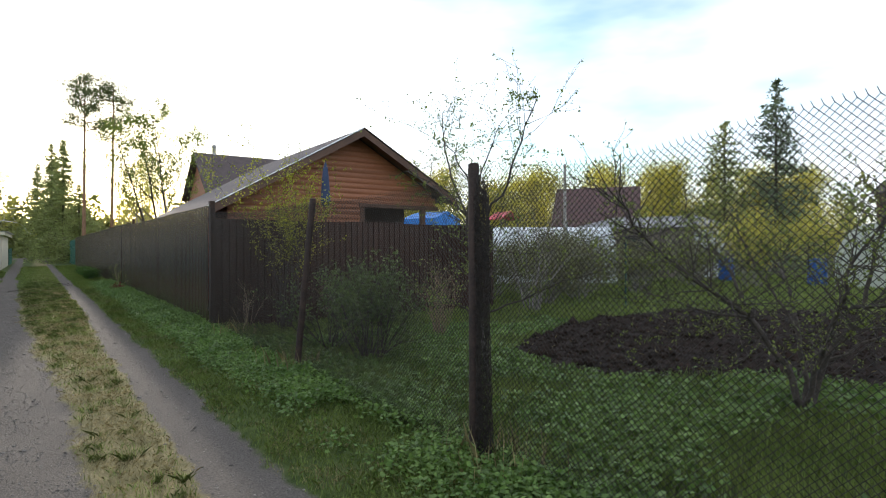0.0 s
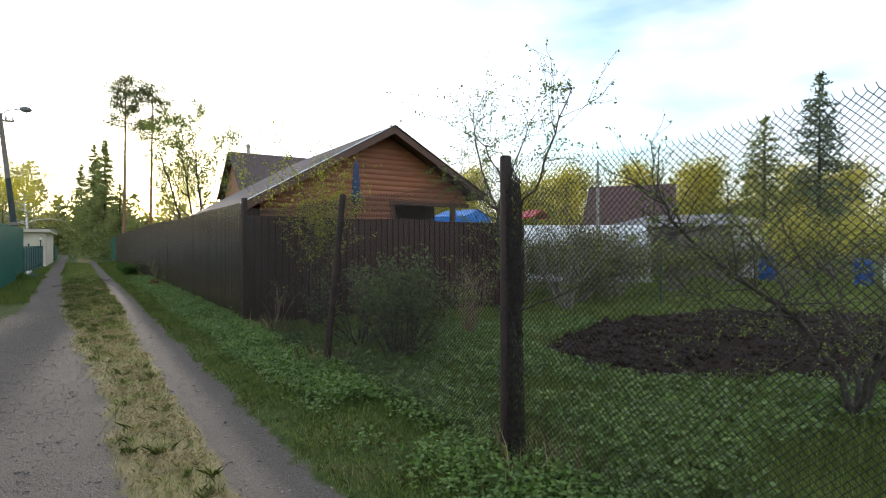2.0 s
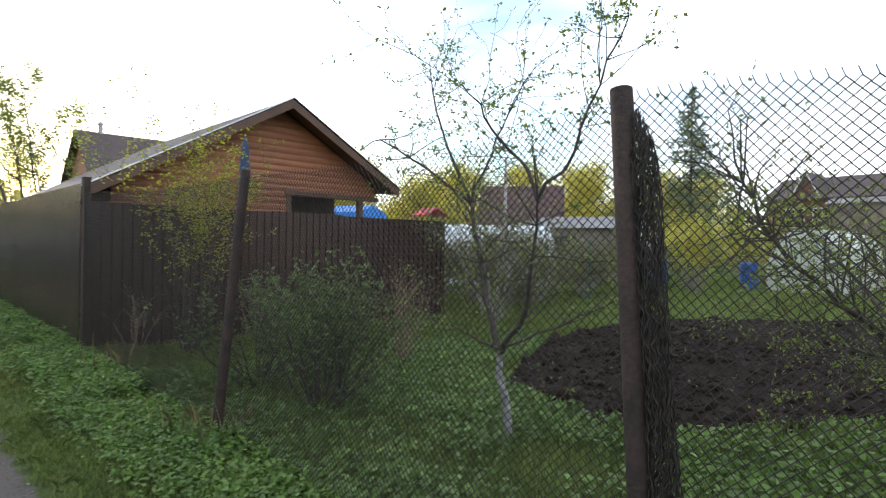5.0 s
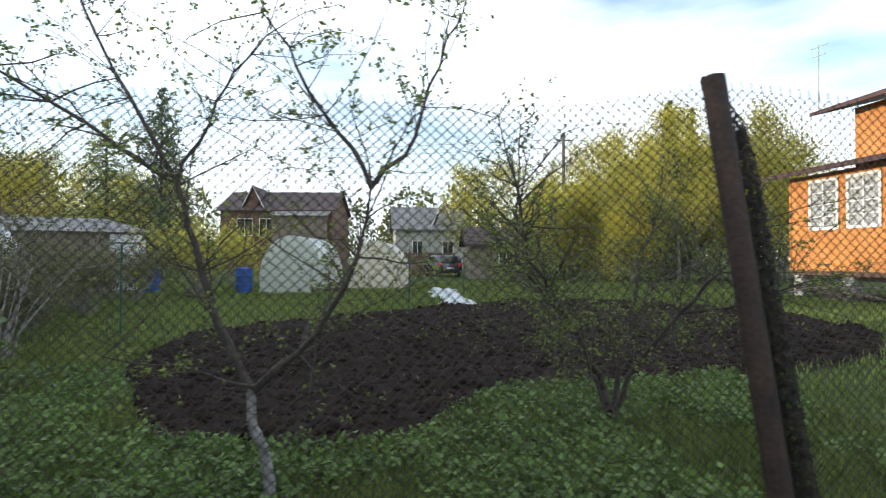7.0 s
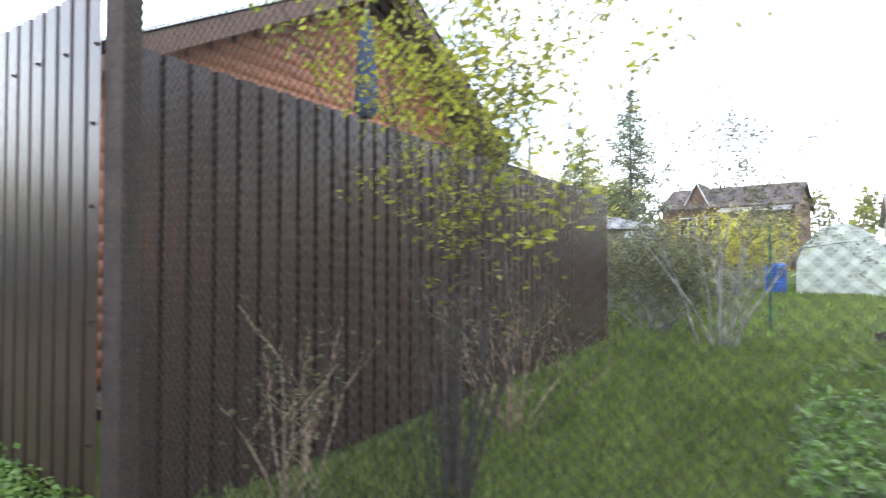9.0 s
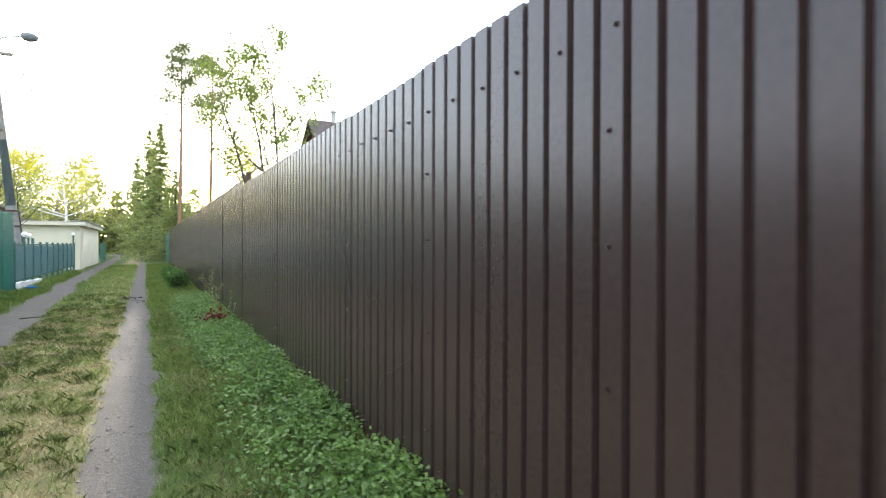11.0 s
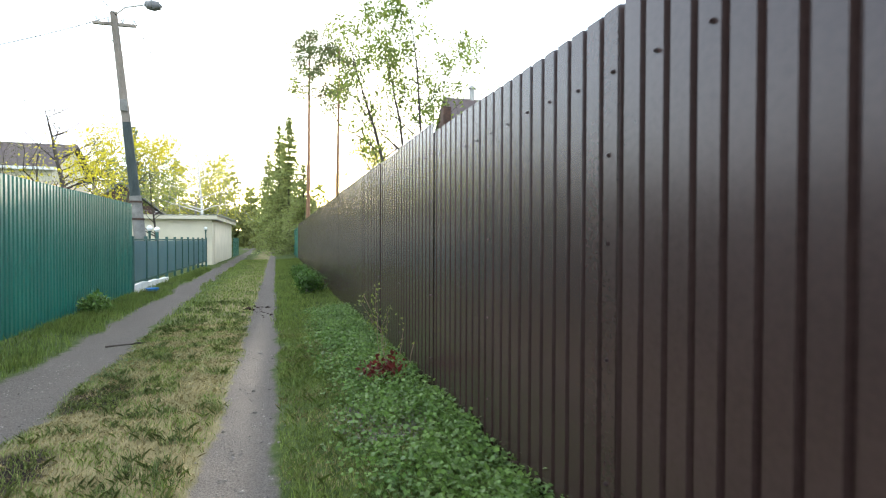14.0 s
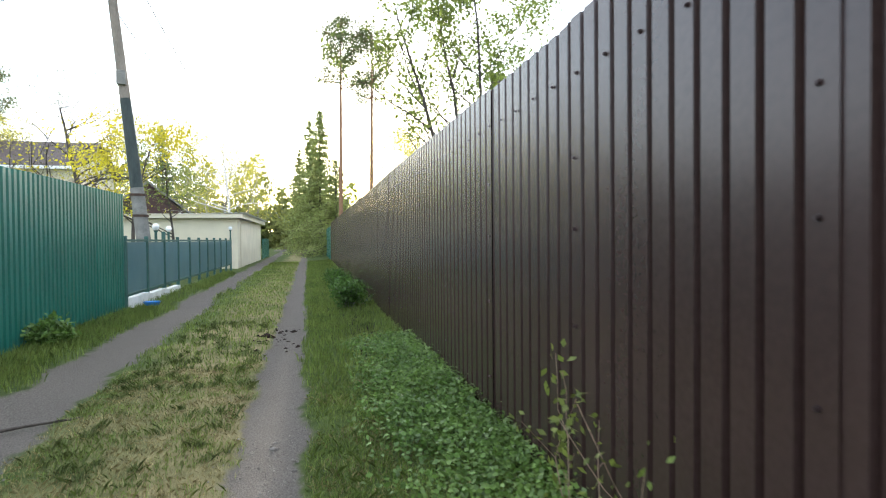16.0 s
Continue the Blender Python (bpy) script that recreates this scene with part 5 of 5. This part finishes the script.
for i, (x, y, h) in enumerate(((46, -14, 8.5), (50, -19, 10), (44, -20, 7.5), (34.5, 14, 6.5), (38, 17, 7.5), (33, 19, 7), (30, 22, 7), (44, 12, 7), (26, 20, 6), (50, 13, 7.5), (48, 17, 8), (52, -24, 11), (46, -27, 11), (40, 24, 8), (52, 26, 9), (24, 26, 7), (56, 14, 8), (15.5, 19, 5.2), (18.5, 22, 5.8), (21, 17.5, 4.8))):
    tree("birch", "birch in spring leaf behind the gardens", 180 + i, (x, y, 0), h, 0.1, M["bark_grey"], M["leaf_spring"], 0.14, 9, 0.42, 4, 0.1, 4, 0.25, group="birches behind the gardens", first=0.3)
for i, (x, y, h) in enumerate(((-8, 58, 9), (-12, 66, 11), (-16, 58, 10), (-20, 50, 9), (-7.5, 70, 10), (-24, 62, 12), (6, 56, 10), (8, 64, 11), (5, 44, 8))):
    tree("birch", "slim tree in early leaf beyond the lane fences", 200 + i, (x, y, 0), h, 0.11, M["bark_grey"], M["leaf_spring"], 0.11, 5, 0.34, 4, 0.15, 4, 0.25, group="trees along the lane", first=0.28)
pine("pine", "dark pine behind the houses", 220, (-22, 52, 0), 13, 0.18, 0.5, 2.2)
spruce("spruce", "spruce behind the yellow maple", 221, (-13.5, 62, 0), 11.5, 2.0, 0.16)


def far_wood():
    """A ring of distant trees: many trunks and leaf clumps, uneven in height."""
    rng = np.random.default_rng(77)
    trunks, tufts, dark = [], [], []
    for _ in range(430):
        u = rng.uniform()
        if u < 0.45:
            x, y = rng.uniform(-70, 60), rng.uniform(88, 125)
        elif u < 0.85:
            x, y = rng.uniform(68, 110), rng.uniform(-80, 95)
        else:
            x, y = rng.uniform(-70, -38), rng.uniform(0, 95)
        if 60 < x < 84 and -6 < y < 16:
            x += 26
        h = rng.uniform(8, 14) * (1.1 if u < 0.45 else 0.85)
        if u < 0.45 and x > -6:
            h *= 0.62
        trunks.append(((x, y, 0), (x + rng.normal(0, 0.4), y, h), 0.14, 0.03))
        n = 170
        k = rng.uniform(0.12, 1.0, n)
        wide = h * 0.17 * np.sqrt(np.maximum(1 - (2 * k - 1) ** 2, 0.04))
        a, s = rng.uniform(0, 2 * np.pi, n), np.sqrt(rng.uniform(0, 1, n))
        pts = np.stack([x + np.cos(a) * s * wide, y + np.sin(a) * s * wide, k * h], axis=1)
        (dark if rng.uniform() < 0.3 else tufts).append(pts)
    for _ in range(46):
        x, y, h = rng.uniform(-16, 8), rng.uniform(88, 102), rng.uniform(3.5, 6.5)
        trunks.append(((x, y, 0), (x, y, h), 0.1, 0.03))
        n = 240
        k, a, r = rng.uniform(0.02, 1.0, n), rng.uniform(0, 2 * np.pi, n), np.sqrt(rng.uniform(0, 1, n))
        tufts.append(np.stack([x + np.cos(a) * r * 1.5, y + np.sin(a) * r * 1.5, k * h], axis=1))
    ob = tagged(thing("far_woods", "distant mixed wood in spring leaf round the gardens", "woods", kind="stuff"))
    raw("trunkwork", *tubes(trunks, 4), M["bark_grey"], ob)
    raw("foliage", *leaves(rng, np.concatenate(tufts), 0.75, 0.0, 0.7), M["far_wood"], ob)
    raw("dark_foliage", *leaves(rng, np.concatenate(dark), 0.6, 0.0, 0.6), M["needle_pine"], ob)


far_wood()


# ---- plants along the lane ----
for i, (x, y, h) in enumerate(((-0.45, 17.9, 0.42), (-0.42, 19.6, 0.38), (-0.4, 21.4, 0.36), (-0.42, 23.2, 0.34))):
    shrub("border_plant", "low leafy border plant in a narrow bed by the fence", 300 + i, (x, y, 0.02), h, h * 1.2, 30, M["leaf"], 0.06, 4, M["bark_grey"], 1, 0.05, category="plant", group="border plants", stem_r=0.004)
shrub("dog_rose", "thin thorny rose sprig with few leaves at the fence", 310, (-0.14, 9.95, 0.02), 0.8, 1.4, 6, M["leaf_young"], 0.03, 3, M["dry_stem"], 1, 0.02, stem_r=0.0035)
shrub("red_plant", "dark red leafy plant among weeds at the fence", 311, (-0.28, 9.75, 0.02), 0.24, 0.35, 9, M["leaf_red"], 0.045, 2, M["leaf_red"], 1, 0.03, category="plant", stem_r=0.004)
shrub("weed_clump", "leafy weed clump at the foot of the green fence", 312, (-3.9, 15.6, 0.0), 0.26, 0.45, 18, M["weed"], 0.07, 4, M["weed"], 1, 0.05, category="plant", stem_r=0.004)


def field(seed, n, x0, x1, y0, y1, keep):
    rng = np.random.default_rng(seed)
    x, y = rng.uniform(x0, x1, n), rng.uniform(y0, y1, n)
    pts = [(a, b, ground_z(a, b)) for a, b, u in zip(x, y, rng.uniform(0, 1, n)) if u < keep(a, b)]
    return rng, np.array(pts)


def patch(x, y, s=1.0, o=0.0):
    return 0.5 + 0.5 * noise.noise(Vector((x * s, y * s, 11.0 + o)))


def stuff(name, label, geometry, mat):
    ob = raw(name, *geometry, mat)
    return tagged(ob, label, "grass", kind="stuff")


def open_lane(x, y):
    return 1 - min(1.0, 1.6 * rut_at(x, y))


# verge between the right track and the fences
rng, p = field(401, 120000, -1.1, 0.0, -9.0, 13.0, lambda x, y: open_lane(x, y) * (0.35 + 0.65 * step(0.3, 0.6, patch(x, y, 1.5))))
stuff("verge_grass", "short green grass on the lane verge", blades(rng, p, 0.022 + 0.04 * rng.uniform(0, 1, len(p)) ** 3, 0.0023, 0.8), M["grass"])
rng, p = field(416, 30000, -1.1, -0.35, -9.0, 13.0, lambda x, y: open_lane(x, y) * step(0.42, 0.62, patch(x, y, 2.1, 5)))
stuff("dry_grass", "short straw-coloured grass mixed into the verge", blades(rng, p, 0.026, 0.0018, 1.1), M["grass_dry"])
rng, p = field(402, 30000, -1.2, 0.0, 13.0, 40.0, lambda x, y: open_lane(x, y))
stuff("verge_grass", "short green grass farther along the verge", blades(rng, p, 0.07, 0.005), M["grass"])
# middle strip
rng, p = field(403, 130000, -2.7, -1.3, -9.0, 14.0, lambda x, y: open_lane(x, y) * step(0.38, 0.66, patch(x, y, 3.2, 3)) * (0.35 + 0.4 * step(-2, 6, y)))
stuff("strip_grass", "short tufts of green grass between the wheel tracks", blades(rng, p, 0.02 + 0.025 * rng.uniform(0, 1, len(p)) ** 2, 0.002, 0.8), M["grass"])
rng, p = field(404, 130000, -2.7, -1.3, -9.0, 14.0, lambda x, y: open_lane(x, y) * (0.25 + 0.6 * step(0.6, 0.42, patch(x, y, 3.2, 3))))
stuff("dry_grass", "flattened straw-coloured grass between the wheel tracks", blades(rng, p, 0.02, 0.0017, 1.3), M["grass_dry"])
rng, p = field(405, 26000, -3.2, -1.3, 14.0, 40.0, lambda x, y: open_lane(x, y) * 0.8)
stuff("strip_grass", "grass between the wheel tracks far along", blades(rng, p, 0.045, 0.005), M["grass"])
rng, p = field(406, 60000, -4.1, -2.9, 6.0, 30.0, lambda x, y: open_lane(x, y) * (0.25 + 0.75 * step(0.4, 0.6, patch(x, y, 0.9, 6))))
stuff("verge_grass", "green grass at the foot of the green fence", blades(rng, p, 0.06 + 0.05 * rng.uniform(0, 1, len(p)), 0.0035), M["grass"])
# raised tufts in the middle strip
rng = np.random.default_rng(420)
clumps = []
for _ in range(2600):
    x, y = rng.uniform(-2.65, -1.4), rng.uniform(-9.0, 17.0)
    if rut_at(x, y) < 0.25 and rng.uniform() < (0.15 + 0.3 * step(-4, 6, y)) * (0.3 + step(0.4, 0.6, patch(x, y, 2.6, 3))):
        n, r = rng.integers(18, 40), rng.uniform(0.012, 0.034)
        q = np.array([x, y]) + rng.normal(size=(n, 2)) * r * np.array([1.3, 0.8])
        clumps.append(np.column_stack([q, np.full(n, ground_z(x, y))]))
p = np.concatenate(clumps)
stuff("grass_tufts", "dark green raised tufts of grass between the wheel tracks", blades(rng, p, 0.025 + 0.03 * rng.uniform(0, 1, len(p)), 0.0024, 0.9), M["grass_tuft"])
# broad-leaved weeds at the fence foot
rng, p = field(407, 40000, -0.95, 0.02, -9.0, 14.5, lambda x, y: step(-0.85, -0.3, x + 0.25 * (patch(x, y, 0.9, 9) - 0.5)) * step(0.2, 0.5, patch(x, y, 1.3, 2)))
p = np.repeat(p, 4, axis=0) + np.array([0, 0, 0.05]) + rng.normal(size=(len(p) * 4, 3)) * np.array([0.022, 0.022, 0.028])
p[:, 2] += 0.06 * np.array([patch(a, b, 2.0, 4) for a, b in p[:, :2]])
stuff("ground_elder", "bright green ground elder along the foot of the fence", leaves(rng, p, 0.030, 0.6, 0.72), M["weed"])
# garden grass and weeds
rng, p = field(408, 120000, 0.05, 7.0, -9.5, -0.1, lambda x, y: 1.0 if soil_depth(x, y) < 0.05 else 0.0)
stuff("garden_grass", "long green grass round the dug bed", blades(rng, p, 0.06 + 0.05 * rng.uniform(0, 1, len(p)), 0.0035), M["grass"])
rng, p = field(409, 34000, 0.0, 5.0, -9.5, -2.0, lambda x, y: step(0.34, 0.56, patch(x, y, 0.8, 8)) * (0.4 + 0.6 * step(0.35, 0.6, patch(x, y, 3.1, 1))) if soil_depth(x, y) < 0.05 else 0.0)
p = np.repeat(p, 4, axis=0) + np.array([0, 0, 0.06]) + rng.normal(size=(len(p) * 4, 3)) * np.array([0.03, 0.03, 0.03])
stuff("ground_elder", "leafy ground elder in the garden grass", leaves(rng, p, 0.05, 0.5, 0.7), M["weed"])
rng, p = field(410, 90000, 2.5, 26.0, -20.0, 6.0, lambda x, y: 1.0 if soil_depth(x, y) < 0.05 else 0.0)
stuff("garden_grass", "green grass beyond the dug bed", blades(rng, p, 0.10, 0.011), M["grass"])
# tall dry stems at the posts
for x, y in ((-0.12, -7.0), (-0.05, -3.9), (0.05, -1.2)):
    rng = np.random.default_rng(int(abs(y) * 10))
    q = np.array([(x + rng.normal(0, 0.13), y + rng.normal(0, 0.2), 0.0) for _ in range(130)])
    t = tagged(raw("tall_grass", *blades(rng, q, 0.16 + 0.16 * rng.uniform(0, 1, len(q)), 0.0035, 0.35), M["grass_dry"]), "tuft of tall dry grass at a fence post", "grass", kind="stuff")
# clods in the bed, pebbles in the tracks
def lumps(seed, pts, size, flat=0.6):
    rng = np.random.default_rng(seed)
    base = np.array([(1, 0, 0), (-1, 0, 0), (0, 1, 0), (0, -1, 0), (0, 0, 1), (0, 0, -1)], dtype=float)
    f0 = np.array([(0, 2, 4), (2, 1, 4), (1, 3, 4), (3, 0, 4), (2, 0, 5), (1, 2, 5), (3, 1, 5), (0, 3, 5)])
    n = len(pts)
    s = size * rng.lognormal(0, 0.45, n)
    v = base[None] * s[:, None, None] * (1 + rng.normal(0, 0.28, (n, 6, 1))) * np.array([1, 1, flat])
    a = rng.uniform(0, 2 * np.pi, n)
    c, w = np.cos(a)[:, None], np.sin(a)[:, None]
    v = np.stack([v[:, :, 0] * c - v[:, :, 1] * w, v[:, :, 0] * w + v[:, :, 1] * c, v[:, :, 2]], axis=2) + pts[:, None, :]
    return v.reshape(-1, 3), (np.arange(n)[:, None, None] * 6 + f0[None]).reshape(-1, 3)


rng, p = field(411, 34000, 2.0, 15.0, -15.5, -2.5, lambda x, y: step(0.0, 0.15, soil_depth(x, y)) * (1.0 if x < 7 else 0.5))
tagged(raw("soil_clods", *lumps(5, p[::9], 0.050, 0.75), M["clod"]), "large dark clods of turned earth in the bed", "soil", kind="stuff")
tagged(raw("soil_clods", *lumps(1, p, 0.022), M["clod"]), "dark clods of freshly dug soil", "soil", kind="stuff")
rng, p = field(412, 40000, -3.9, -1.0, -9.0, 12.0, lambda x, y: rut_at(x, y) * 0.8)
tagged(raw("gravel", *lumps(2, p, 0.0055), M["pebble"]), "small grey gravel in the wheel tracks", "gravel", kind="stuff")

rng, p = field(413, 900, 2.2, 12.0, -14.0, -2.8, lambda x, y: step(0.0, 0.1, soil_depth(x, y)))
p[:, 2] += 0.015
tagged(raw("dry_litter", *blades(rng, p, 0.03, 0.004, 2.5), M["grass_dry"]), "bits of dry straw scattered on the dug soil", "straw", kind="stuff")
rng, p = field(414, 90, -1.75, -1.2, 14.6, 16.2, lambda x, y: 0.5)
tagged(raw("soil_crumbs", *lumps(3, p, 0.02), M["clod"]), "dark crumbs of soil dropped on the wheel track", "soil", kind="stuff")
rng, p = field(415, 1500, -0.75, -0.1, 8.5, 9.5, lambda x, y: step(0.4, 0.2, math.hypot(x + 0.42, (y - 9.0) * 0.7)))
tagged(raw("rubble", *lumps(4, p, 0.014), M["pebble"]), "patch of grey rubble at the fence foot", "gravel", kind="stuff")
vine = thing("dry_vine", "thin dry vine clinging to the brown fence", "vine", (-0.006, 4.7, 0))
rngv = np.random.default_rng(17)
strands = []
for start, way in (((0, -0.35, 0.55), (0, 0.5, 0.75)), ((0, 0.0, 1.0), (0, 1, -0.35)), ((0, -0.1, 0.85), (0, 1, 0.1)), ((0, 0.05, 1.02), (0, 0.5, 0.9)), ((0, -0.6, 0.2), (0, 0.3, 1))):
    p, d = np.array(start, dtype=float), unit(np.array(way, dtype=float))
    for k in range(16):
        q = p + d * 0.045
        strands.append((p.copy(), q.copy(), 0.0013, 0.0011))
        d = unit(d + rngv.normal(size=3) * np.array([0, 0.45, 0.45]))
        p = q
raw("strand", *tubes(strands, 4), M["shade_and_vine"], vine)
